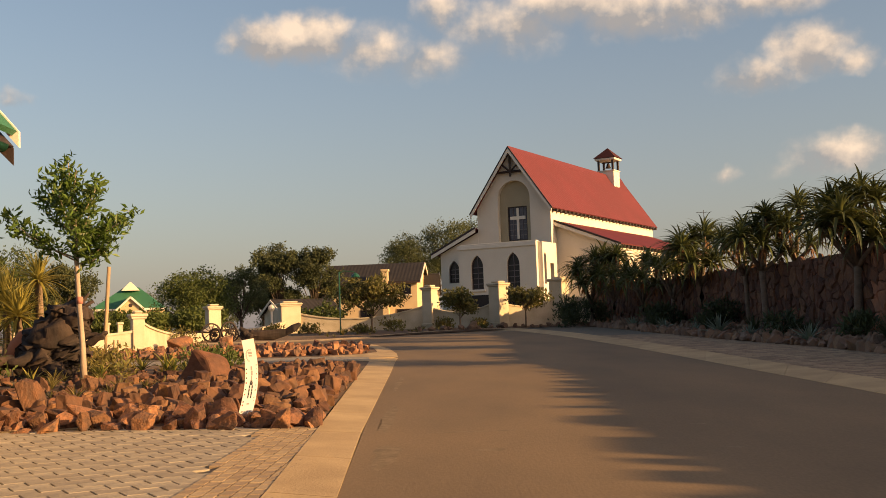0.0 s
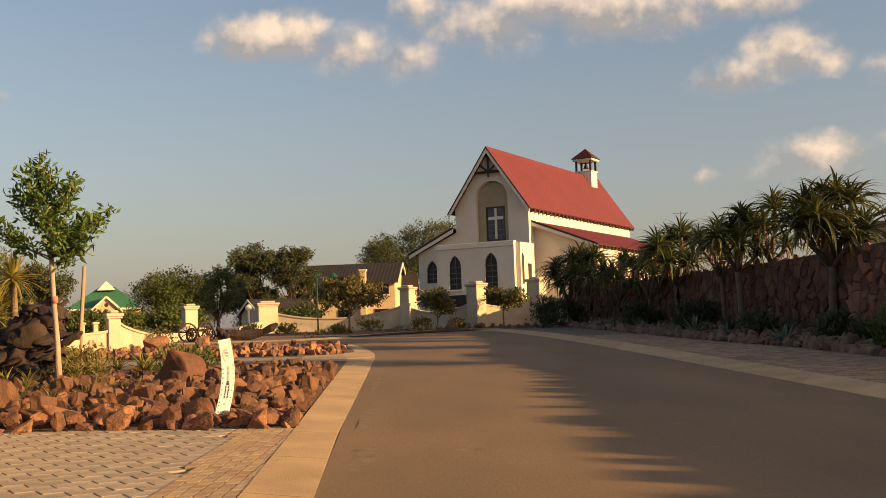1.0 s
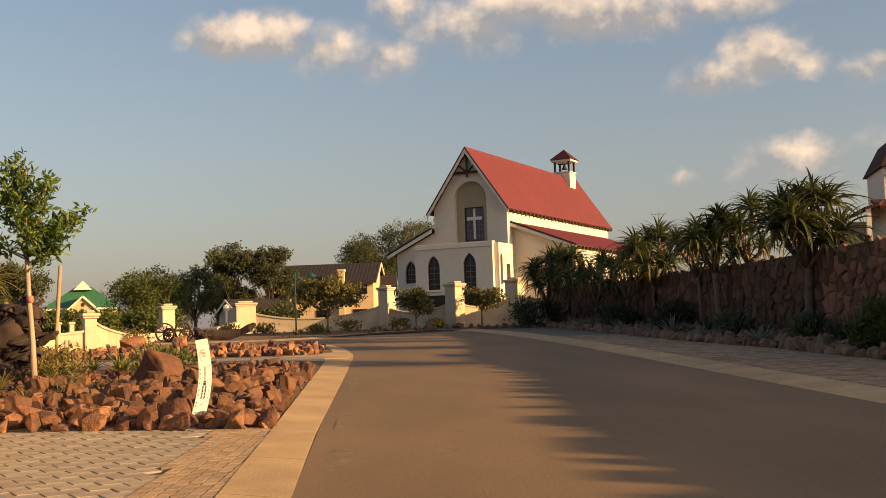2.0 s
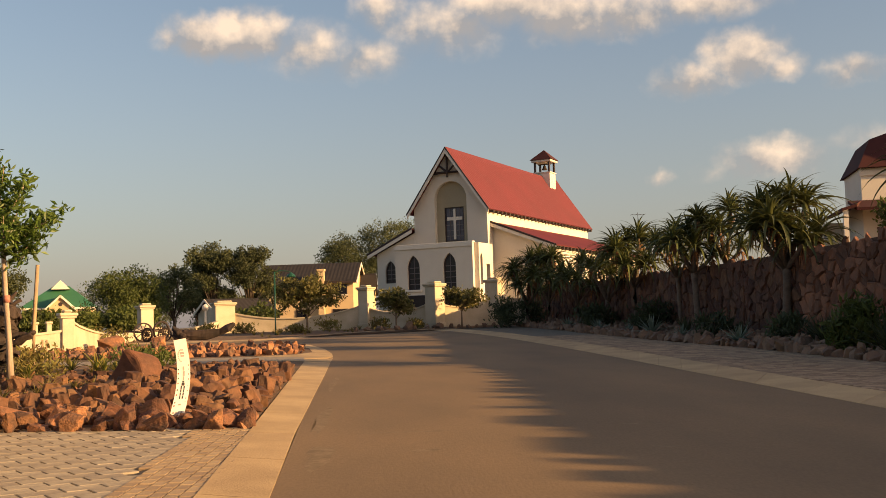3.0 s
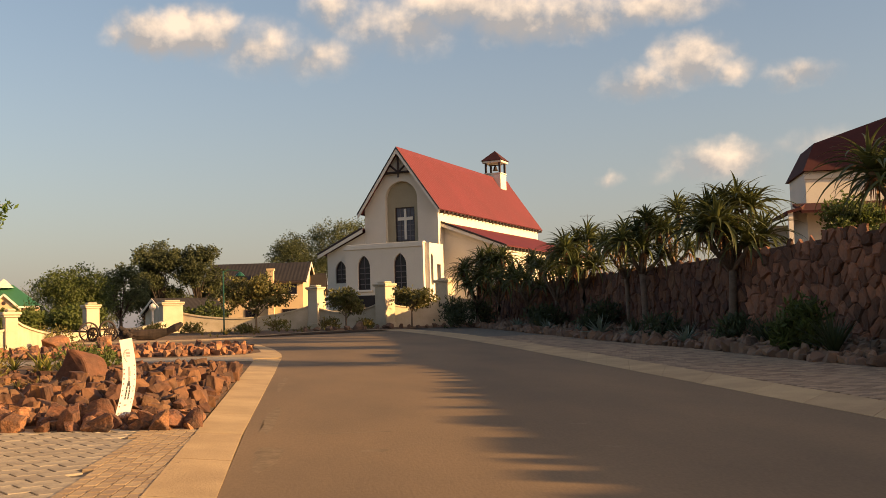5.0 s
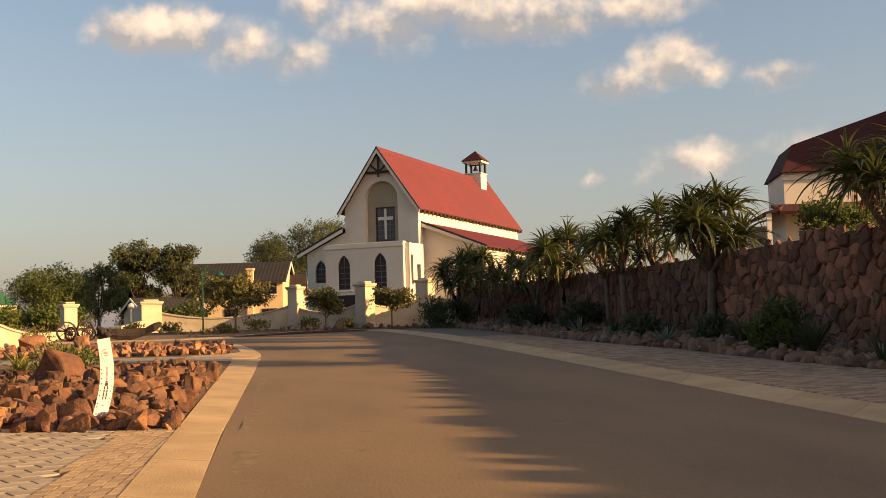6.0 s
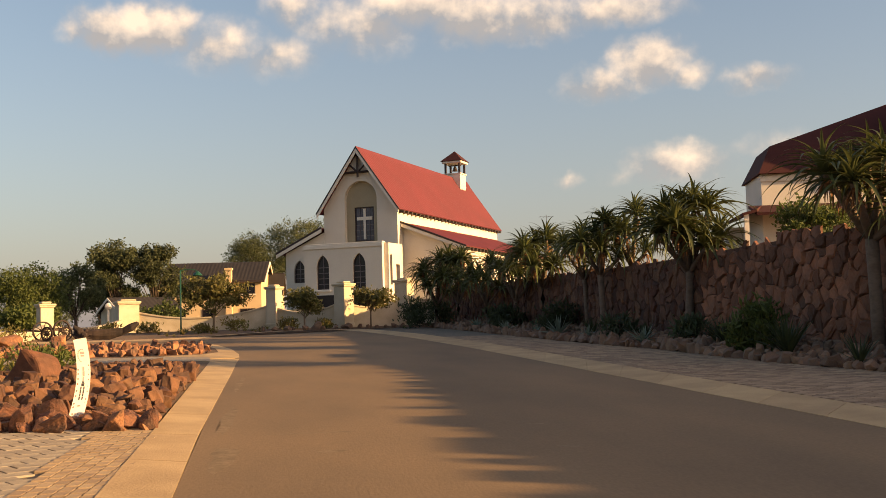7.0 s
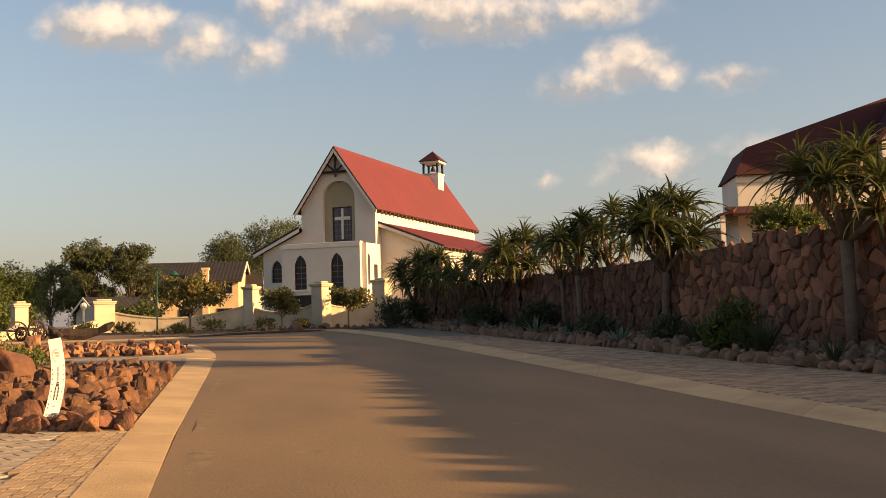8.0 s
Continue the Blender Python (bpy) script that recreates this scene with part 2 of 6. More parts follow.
# ---- building helpers ----
def obj(name, bm, mat, parent=None, label="", smooth=False):
    me = bpy.data.meshes.new(name)
    bm.normal_update()
    bm.to_mesh(me)
    bm.free()
    for m in (mat if isinstance(mat, (list, tuple)) else [mat]):
        me.materials.append(m)
    if smooth:
        for p in me.polygons:
            p.use_smooth = True
    ob = new(name, me)
    ob.parent = parent
    if label:
        ob["label"] = label
    return ob


def part(name, bm, mat, parent, label="", smooth=False):
    return obj(name, bm, mat, parent, label, smooth)


def shared(name, mesh, parent, m=None):
    ob = new(name, mesh)
    ob.parent = parent
    if m is not None:
        ob.matrix_basis = m
    return ob


def thing(name, m, label, category, group="", kind=""):
    e = new(name)
    e.empty_display_size = 0.2
    e.matrix_basis = m
    return tagged(e, label, category, group, kind)


def add_box(bm, x0, x1, y0, y1, z0, z1, bevel=0.0, m=None):
    r = bmesh.ops.create_cube(bm, size=1.0)
    vs = r["verts"]
    for v in vs:
        v.co = Vector((x0 + (v.co.x + .5) * (x1 - x0), y0 + (v.co.y + .5) * (y1 - y0), z0 + (v.co.z + .5) * (z1 - z0)))
    if bevel:
        es = list({e for v in vs for e in v.link_edges})
        vs = bmesh.ops.bevel(bm, geom=es, offset=bevel, segments=1, affect="EDGES", profile=0.5)["verts"]
    if m is not None:
        bmesh.ops.transform(bm, matrix=m, verts=list(vs))
    return bm


def box(*a, **k):
    return add_box(bmesh.new(), *a, **k)


def add_prism(bm, pts, y0, y1):
    """A polygon in the xz plane, drawn out from y0 to y1."""
    a = [bm.verts.new((x, y0, z)) for x, z in pts]
    b = [bm.verts.new((x, y1, z)) for x, z in pts]
    bm.faces.new(a)
    bm.faces.new(b[::-1])
    for i in range(len(pts)):
        j = (i + 1) % len(pts)
        bm.faces.new((a[j], a[i], b[i], b[j]))
    bmesh.ops.recalc_face_normals(bm, faces=bm.faces)
    return bm


def prism(pts, y0, y1):
    return add_prism(bmesh.new(), pts, y0, y1)


def slab(corners, thick):
    """A flat slab with its top on four or more corners, hanging down by thick."""
    bm = bmesh.new()
    a = [bm.verts.new(c) for c in corners]
    n = (Vector(corners[1]) - Vector(corners[0])).cross(Vector(corners[2]) - Vector(corners[0])).normalized()
    if n.z < 0:
        n = -n
    b = [bm.verts.new(Vector(c) - n * thick) for c in corners]
    bm.faces.new(a)
    bm.faces.new(b[::-1])
    for i in range(len(a)):
        j = (i + 1) % len(a)
        bm.faces.new((a[j], a[i], b[i], b[j]))
    bmesh.ops.recalc_face_normals(bm, faces=bm.faces)
    return bm


def pierced(outline, holes, y0, y1):
    """A wall in the xz plane from y0 to y1, with openings that go through it."""
    bm = bmesh.new()
    edges = []
    for loop in [outline, *holes]:
        vs = [bm.verts.new((x, y0, z)) for x, z in loop]
        edges += [bm.edges.new((vs[i], vs[(i + 1) % len(vs)])) for i in range(len(vs))]
    bmesh.ops.triangle_fill(bm, use_beauty=True, use_dissolve=False, edges=edges)
    r = bmesh.ops.extrude_face_region(bm, geom=list(bm.faces))
    vs = [g for g in r["geom"] if isinstance(g, bmesh.types.BMVert)]
    bmesh.ops.translate(bm, verts=vs, vec=(0, y1 - y0, 0))
    bmesh.ops.recalc_face_normals(bm, faces=bm.faces)
    return bm


def rect(x0, x1, z0, z1):
    return [(x0, z0), (x1, z0), (x1, z1), (x0, z1)]


def arch(xc, half, z0, z1, pointed=1.0, n=7):
    """A pointed arch's outline: its sill at z0, its tip at z1."""
    if pointed:
        spring = z1 - half * 1.732
        right = [(xc - half + 2 * half * math.cos(a), spring + 2 * half * math.sin(a)) for a in [i * math.pi / 3 / n for i in range(n)]]
    else:
        spring = z1 - half
        right = [(xc + half * math.cos(a), spring + half * math.sin(a)) for a in [i * math.pi / 2 / n for i in range(n)]]
    return [(xc - half, z0), (xc + half, z0), *right, (xc, z1), *[(2 * xc - x, z) for x, z in right[::-1]]]


def shrink(loop, d):
    """The outline of an opening, drawn in by d."""
    xs, zs = [p[0] for p in loop], [p[1] for p in loop]
    cx, cz = (min(xs) + max(xs)) / 2, (min(zs) + max(zs)) / 2
    kx, kz = 1 - 2 * d / (max(xs) - min(xs)), 1 - 2 * d / (max(zs) - min(zs))
    return [(cx + (x - cx) * kx, cz + (z - cz) * kz) for x, z in loop]


def tube(points, radii, sides=8, bm=None, caps=True):
    """A round stick through points."""
    bm = bm or bmesh.new()
    rings = []
    pts = [Vector(p) for p in points]
    for i, p in enumerate(pts):
        d = (pts[min(i + 1, len(pts) - 1)] - pts[max(i - 1, 0)]).normalized()
        q = d.to_track_quat("Z", "Y")
        rings.append([bm.verts.new(p + q @ Vector((radii[i] * math.cos(2 * math.pi * k / sides), radii[i] * math.sin(2 * math.pi * k / sides), 0))) for k in range(sides)])
    for a, b in zip(rings[:-1], rings[1:]):
        for k in range(sides):
            j = (k + 1) % sides
            bm.faces.new((a[k], a[j], b[j], b[k]))
    if caps:
        bm.faces.new(rings[0][::-1])
        bm.faces.new(rings[-1])
    return bm


def gz(x, y):
    """Height of the land: the road climbs, the estate to the west lies level, the church plot is raised."""
    base = 0.0208 * max(min(y, 58.0), -60.0)
    if y > 54:
        k = min(max((y - 54) / 8, 0), 1) * min(max((x + 4) / 5, 0), 1)
        base += 1.1 * k * k * (3 - 2 * k)
    return base


def mesh_stuff(name, verts, faces, mat, parent=None, smooth=False):
    me = bpy.data.meshes.new(name)
    me.from_pydata(verts, [], faces)
    me.materials.append(mat)
    if smooth:
        me.polygons.foreach_set("use_smooth", [True] * len(me.polygons))
    me.update()
    ob = new(name, me)
    ob.parent = parent
    return ob


def strip(name, left, right, mat, lift, thick=0.0, label="", category="", lift_right=None):
    """A band of ground between two lines of (x, y), lifted above the land; with a side face where it is thick."""
    bm = bmesh.new()
    lifts = (lift, lift if lift_right is None else lift_right)
    top = [[bm.verts.new((x, y, gz(x, y) + h)) for x, y in line] for line, h in zip((left, right), lifts)]
    for i in range(len(left) - 1):
        bm.faces.new((top[0][i], top[1][i], top[1][i + 1], top[0][i + 1]))
    if thick:
        low = [[bm.verts.new((x, y, gz(x, y) + lift - thick)) for x, y in line] for line in (left, right)]
        for s in (0, 1):
            for i in range(len(left) - 1):
                bm.faces.new((top[s][i], top[s][i + 1], low[s][i + 1], low[s][i]) if s == 0 else (top[s][i + 1], top[s][i], low[s][i], low[s][i + 1]))
        for i in (0, -1):
            bm.faces.new((top[0][i], low[0][i], low[1][i], top[1][i]))
    bmesh.ops.recalc_face_normals(bm, faces=bm.faces)
    return tagged(obj(name, bm, mat), label, category, kind="structure")


def lerp_line(pts, s):
    """The x of a line of (x, y) at y = s."""
    for (x0, y0), (x1, y1) in zip(pts[:-1], pts[1:]):
        if y0 <= s <= y1:
            return x0 + (x1 - x0) * (s - y0) / (y1 - y0)
    return pts[0][0] if s < pts[0][1] else pts[-1][0]

# ---- the ground ----
bm = bmesh.new()
xs = [-1500, -500, -200, -100, -60, -40, -25, -15, -10, -6, -4, -3, -2, -1, 0, 1, 2, 4, 6, 9, 12, 15, 20, 30, 50, 100, 200, 500, 1500]
ys = [-1500, -500, -200, -100, -60, -40, -20, 0, 20, 40, 54, 55, 56, 57, 58, 59, 60, 61, 62, 64, 70, 80, 100, 150, 250, 500, 1500]
grid = [[bm.verts.new((x, y, gz(x, y) - 0.06)) for x in xs] for y in ys]
for j in range(len(ys) - 1):
    for i in range(len(xs) - 1):
        bm.faces.new((grid[j][i], grid[j][i + 1], grid[j + 1][i + 1], grid[j + 1][i]))
tagged(obj("ground", bm, M_GROUND), "dry grassy earth between the gardens", "ground", kind="structure")


def plot(name, pts, mat, lift, label, category):
    """A flat piece of land with the outline pts."""
    bm = bmesh.new()
    f = bm.faces.new([bm.verts.new((x, y, 0.0208 * y + lift)) for x, y in pts])
    bmesh.ops.triangulate(bm, faces=[f])
    bmesh.ops.recalc_face_normals(bm, faces=bm.faces)
    if bm.faces[:][0].normal.z < 0:
        bmesh.ops.reverse_faces(bm, faces=bm.faces)
    return tagged(obj(name, bm, mat), label, category, kind="structure")


ROAD_L = [(-0.5, -50), (-0.72, 0), (-0.78, 7.5), (-0.92, 12.4), (-1.17, 24.8), (-1.27, 28.1), (-1.65, 31.8), (-2.3, 35.5), (-3.4, 38.3), (-4.7, 39.4), (-30, 40.5)]
ROAD_F = [(-30, 43.2), (-4.9, 41.7), (-3.3, 43.0), (-1.66, 46.4), (-0.6, 47.9), (0.6, 48.9)]
ROAD_R = [(5.7, -50), (5.6, 0), (5.49, 9.1), (5.29, 13.6), (5.09, 18.4), (4.93, 22.5), (4.65, 28.5), (4.15, 36), (3.65, 41), (2.9, 46.2), (1.5, 49.2)]
plot("road", ROAD_L + ROAD_F + ROAD_R[::-1], M_ASPHALT, 0.0, "smooth brown-grey asphalt estate road climbing gently", "road")
for x, y, a, b in [(0.35, 9.6, 0.16, 0.10), (0.2, 11.0, 0.55, 0.06), (2.4, 9.3, 0.12, 0.10), (-0.55, 9.5, 0.13, 0.9), (-0.68, 12.5, 0.09, 1.4), (2.6, 11.0, 0.25, 0.05), (-0.8, 18, 0.06, 2.0)]:
    random.seed(int(100 * y))
    pts = [(x + a * math.cos(k * math.pi / 7) * random.uniform(.6, 1.2), y + b * math.sin(k * math.pi / 7) * random.uniform(.6, 1.2)) for k in range(14)]
    plot("road_patch", pts, M_WEAR, 0.0008, "pale worn mark on the asphalt", "road mark")

# kerbs: flat concrete edgings, a little proud of the road
KERB_LI = [(-1.1, -50), (-1.22, 0), (-1.28, 7.6), (-1.36, 11.2), (-1.64, 21.1), (-1.74, 24.6)]
KERB_LO = [(-0.5, -50), (-0.72, 0), (-0.78, 7.5), (-0.90, 11.2), (-1.08, 21.1), (-1.16, 24.6)]


def kerb(name, inner, outer, label, step=1.0):
    """Concrete edging cast in lengths with a joint between them."""
    root = thing(name, Matrix(), label, "kerb", kind="structure")
    for (i0, i1), (o0, o1) in zip(zip(inner[:-1], inner[1:]), zip(outer[:-1], outer[1:])):
        count = max(1, round(math.hypot(o1[0] - o0[0], o1[1] - o0[1]) / step))
        for k in range(count):
            u, v = k / count, (k + 1) / count - 0.012 / math.hypot(o1[0] - o0[0], o1[1] - o0[1])
            q = [(p0[0] + (p1[0] - p0[0]) * w, p0[1] + (p1[1] - p0[1]) * w) for (p0, p1), w in (((o0, o1), u), ((o0, o1), v), ((i0, i1), v), ((i0, i1), u))]
            if q[0][1] < -6:
                continue
            bm = bmesh.new()
            hi = [0.004, 0.004, 0.04, 0.04]
            top = [bm.verts.new((x, y, gz(x, y) + h)) for (x, y), h in zip(q, hi)]
            low = [bm.verts.new((x, y, gz(x, y) - 0.08)) for x, y in q]
            bm.faces.new(top)
            for s in range(4):
                bm.faces.new((top[(s + 1) % 4], top[s], low[s], low[(s + 1) % 4]))
            bmesh.ops.recalc_face_normals(bm, faces=bm.faces)
            part("kerb_block", bm, M_KERB, root)
    return root


kerb("kerb_left", KERB_LI, KERB_LO, "flat sand-coloured concrete edging along the road", 2.0)
kerb("kerb_left_corner", [(-1.74, 24.7), (-2.2, 25.2), (-3.2, 25.5)], [(-1.16, 24.7), (-1.18, 26.2), (-1.9, 26.6)], "rounded concrete edging where the path meets the road", 1.0)
kerb("kerb_bed", [(-3.2, 27.9), (-2.2, 28.2), (-1.85, 29.2), (-2.1, 31.8), (-2.8, 35.3), (-3.8, 37.9), (-4.9, 38.9), (-12, 39.3)], [(-1.9, 26.7), (-1.2, 26.8), (-1.3, 28.6), (-1.65, 31.8), (-2.3, 35.5), (-3.4, 38.3), (-4.7, 39.4), (-12, 39.75)], "concrete edging curving round the stone bed", 1.0)
kerb("kerb_far", [(-20, 43.3), (-4.9, 42.3), (-3.5, 43.5), (-1.95, 46.8), (-0.8, 48.4), (0.6, 49.4)], [(-20, 42.8), (-4.9, 41.7), (-3.3, 43.0), (-1.66, 46.4), (-0.6, 47.9), (0.6, 48.9)], "pale concrete edging on the far side of the junction", 1.2)
kerb("kerb_bed_front", [(-9.0, 12.26), (-4.88, 12.26), (-3.66, 12.24), (-2.35, 11.94), (-1.42, 11.62)], [(-9.0, 12.14), (-4.88, 12.14), (-3.66, 12.12), (-2.35, 11.82), (-1.40, 11.5)], "narrow sandy mortar edging between driveway and rocks", .8)
KERB_R = [(6.4, -50), (6.3, 0), (6.19, 10.0), (6.0, 14.4), (5.75, 20.9), (5.63, 25.4), (5.35, 31), (4.7, 39.6), (4.1, 44), (3.3, 48.5), (1.6, 49.9)]
kerb("kerb_right", KERB_R, ROAD_R, "flat sand-coloured concrete edging along the brick pavement", 1.5)

# beds of the paved areas; the bricks lie on them
PAVE_R = [(9.6, -12), (9.4, 9), (8.93, 14.8), (8.45, 18.7), (8.2, 24), (7.7, 28.5), (7.3, 33), (6.9, 41), (6.1, 50.3)]
plot("pavement_right", [(6.3, -12)] + KERB_R[1:] + [(2.5, 50.4)] + PAVE_R[::-1], M_JOINT, 0.012, "brown brick pavement beside the road", "pavement")
plot("driveway", [(-1.22, -10), (-1.28, 7.6), (-1.38, 11.8), (-2.35, 12.1), (-3.66, 12.4), (-4.88, 12.4), (-9, 12.4), (-9, -10)], M_JOINT, 0.012, "grey block-paved driveway with a tan border", "driveway")
plot("garden_path", [(-1.74, 24.7), (-2.2, 25.2), (-3.2, 25.5), (-14, 27.2), (-14, 30.2), (-7.5, 28.3), (-3.2, 27.9), (-1.9, 26.7)], M_PAVER, 0.03, "grey paved path between two stone beds", "path")
plot("bed_near", [(-1.4, 11.6), (-2.35, 11.95), (-3.66, 12.2), (-4.88, 12.2), (-14, 12.2), (-14, 27.2), (-3.2, 25.5), (-2.2, 25.2), (-1.74, 24.6), (-1.64, 21.1)], M_SOIL, 0.035, "reddish garden soil", "garden bed")
plot("bed_far", [(-3.2, 27.9), (-2.2, 28.2), (-1.85, 29.2), (-2.1, 31.8), (-2.8, 35.3), (-3.8, 37.9), (-4.9, 38.9), (-14, 39.3), (-14, 30.2), (-7.5, 28.3)], M_SOIL, 0.035, "reddish garden soil", "garden bed")
plot("verge_far", [(-20, 43.3), (-4.9, 42.3), (-3.5, 43.5), (-1.95, 46.8), (-0.8, 48.4), (0.6, 49.4), (1.6, 49.9), (2.5, 50.4), (6.1, 50.3), (7.5, 53.9), (-20, 53.9)], M_SOIL, 0.03, "dry planted verge under the boundary wall", "verge")

WALL = [(12.9, -14), (12.2, 6), (11.6, 14), (10.9, 20), (10.2, 30), (9.2, 42), (7.9, 51.5), (7.5, 54.4)]
# bank of soil that rises from the pavement to the foot of the stone wall
strip("bank", [(lerp_line(PAVE_R, y), y) for y in range(-12, 51, 2)], [(lerp_line(WALL, y), y) for y in range(-12, 51, 2)], M_SOIL, 0.015, 0.1, label="dark planted bank under the stone wall", category="bank", lift_right=.24)

# ---- the church ----
CH = pose(6.52, 65.0, 0, 0, 0, -29)
church = thing("church", CH, "white plastered church with steep red sheet roof and bell turret", "church")
z0 = 1.6
nave_front = [(-4.93, z0), (0, z0), (0, 8.38), (-2.47, 11.86), (-4.93, 8.38)]
niche = arch(-2.42, 1.08, 6.1, 9.98, 0, 9)
part("front_wall", pierced(nave_front, [niche], 0.0, 0.3), M_PLASTER, church)
win = rect(-2.98, -1.68, 6.3, 8.4)
part("niche_back", pierced(shrink(niche, -0.02), [win], 0.302, 0.4), M_NICHE, church, "olive-tinted recessed arch")
bm = box(-0.3, 0, 0.304, 19.2, z0, 8.36)
part("nave_wall", bm, M_PLASTER, church)
part("nave_wall", box(-4.93, -4.63, 0.304, 19.2, z0, 8.36), M_PLASTER, church)
part("rear_wall", prism([(-4.62, z0), (-0.31, z0), (-0.31, 8.02), (-2.47, 11.7), (-4.62, 8.02)], 18.9, 19.2), M_PLASTER, church)


def window(parent, outline, y, lattice=True, depth=0.08, cross=False, glass=None, frame_mat=None, bars=(1, 3)):
    """A window in the xz plane at depth y: frame, pane and glazing bars."""
    inner = shrink(outline, 0.07)
    f = part("window", pierced(outline, [inner], y, y + depth), frame_mat or M_DARKWOOD, parent)
    part("pane", prism(shrink(outline, 0.065), y + depth * 0.5, y + depth * 0.5 + 0.012), glass or M_GLASS, f)
    xs, zs = [p[0] for p in outline], [p[1] for p in outline]
    x0, x1, a, b = min(xs), max(xs), min(zs), max(zs)
    for i in range(bars[0]):
        x = x0 + (x1 - x0) * (i + 1) / (bars[0] + 1)
        part("glazing_bar", box(x - .02, x + .02, y + .01, y + depth - .01, a + .05, b - .06), M_LEAD if lattice else M_DARKWOOD, f)
    for i in range(bars[1]):
        z = a + (b - a) * 0.8 * (i + 1) / (bars[1] + 1)
        part("glazing_bar", box(x0 + .06, x1 - .06, y + .014, y + depth - .014, z - .02, z + .02), M_LEAD if lattice else M_DARKWOOD, f)
    if cross:
        xc = (x0 + x1) / 2
        part("cross", add_box(box(xc - .075, xc + .075, y - .03, y + .03, a + .12, b - .1), x0 + .14, x1 - .14, y - .028, y + .028, b - .80, b - .6), M_TRIM, f, "white cross")
    return f


window(church, win, 0.36, cross=True, bars=(3, 4), glass=M_PALEGLASS)
# dark timber truss in the gable, standing off the wall
truss = [((-3.55, 10.5), (-1.4, 10.5), .075), ((-2.47, 11.75), (-2.47, 10.2), .075), ((-2.47, 10.5), (-3.1, 11.05), .06), ((-2.47, 10.5), (-1.84, 11.05), .06)]
for (xa, za), (xb, zb), w in truss:
    part("truss_beam", tube([(xa, -.22, za), (xb, -.22, zb)], [w, w], 4), M_DARKWOOD, church)
# roof: two corrugated slopes with overhang, and the white barge boards at the verge
def sheet(corners, n, depth, thick=0.05):
    """A corrugated sheet on a quad: corner 0 to 1 along the eave, 3 to 2 along the ridge."""
    a, b, c, d = [Vector(p) for p in corners]
    nor = (b - a).cross(d - a).normalized()
    if nor.z < 0:
        nor = -nor
    bm = bmesh.new()
    rows = []
    for i in range(2 * n + 1):
        u = i / (2 * n)
        h = nor * (depth if i % 2 else 0)
        rows.append([bm.verts.new(a.lerp(b, u) + h), bm.verts.new(d.lerp(c, u) + h), bm.verts.new(a.lerp(b, u) - nor * thick), bm.verts.new(d.lerp(c, u) - nor * thick)])
    for p, q in zip(rows[:-1], rows[1:]):
        bm.faces.new((p[0], q[0], q[1], p[1]))
        bm.faces.new((p[2], p[3], q[3], q[2]))
        bm.faces.new((p[0], p[2], q[2], q[0]))
        bm.faces.new((p[1], q[1], q[3], p[3]))
    for r in (rows[0], rows[-1]):
        bm.faces.new((r[0], r[1], r[3], r[2]))
    bmesh.ops.recalc_face_normals(bm, faces=bm.faces)
    return bm


ex, ez = 0.27, 8.08
roof_r = part("roof", sheet([(ex, -0.4, ez), (ex, 19.6, ez), (-2.47, 19.6, 12.), (-2.47, -0.4, 12.)], 62, 0.035), M_REDROOF, church, "red corrugated sheet roof")
roof_l = part("roof", sheet([(-4.94 - ex, -0.4, ez), (-4.94 - ex, 19.6, ez), (-2.47, 19.6, 12.), (-2.47, -0.4, 12.)], 62, 0.035), M_REDROOF, church)
part("ridge_cap", prism([(-2.72, 11.66), (-2.47, 12.08), (-2.22, 11.66), (-2.47, 12.01)], -0.42, 19.62), M_REDROOF, church)
for sx in (1, -1):
    xe = -2.47 + sx * (2.47 + ex)
    part("barge_board", prism([(xe, ez - .30), (xe, ez - .06), (-2.47, 11.94), (-2.47, 11.66)], -0.46, -0.41), M_TRIM, church, "white barge board")
    part("verge_strip", prism([(xe + sx * .04, ez - .06), (xe + sx * .04, ez + .03), (-2.47, 12.06), (-2.47, 11.96)], -0.48, -0.405), M_DARKWOOD, church)
for k in range(30):                                    # rafter ends under the eaves
    y = 0.2 + k * 0.65
    part("rafter_end", box(0.0, 0.34, y, y + .16, ez - .2, ez - .055), M_DARKWOOD, church)
# porch with a flat parapet
pf = -2.35
porch_out = [(-5.1, z0), (0.0, z0), (0.0, 5.95), (-5.1, 5.95)]
w1, w2 = arch(-3.88, 0.41, 3.34, 5.38), arch(-1.5, 0.41, 3.34, 5.42)
part("porch_wall", pierced(porch_out, [w1, w2], pf, pf + .28), M_PLASTER, church)
bm = pierced([(pf + .284, z0), (-0.01, z0), (-0.01, 5.95), (pf + .284, 5.95)], [arch(-1.72, 0.17, 3.5, 5.34), rect(-1.0, -0.45, z0 + .6, 4.73)], -0.28, 0.0)
bmesh.ops.transform(bm, matrix=Matrix.Rotation(math.pi / 2, 4, "Z"), verts=bm.verts)
part("porch_wall", bm, M_PLASTER, church)
part("porch_wall", box(-5.1, -4.82, pf + .284, -0.01, z0, 5.95), M_PLASTER, church)
part("porch_roof", box(-4.8, -0.3, pf + .29, -0.01, 5.62, 5.76), M_GREYROOF, church)
part("cornice", add_box(box(-5.18, 0.04, pf - .07, pf - .003, 5.74, 5.97, .02), -5.0, 0.05, pf - .06, pf + .3, 5.954, 6.05, .02), M_TRIM, church, "moulded white cornice")
part("cornice", box(0.003, 0.06, pf + .31, -0.02, 5.8, 5.97, .015), M_TRIM, church)
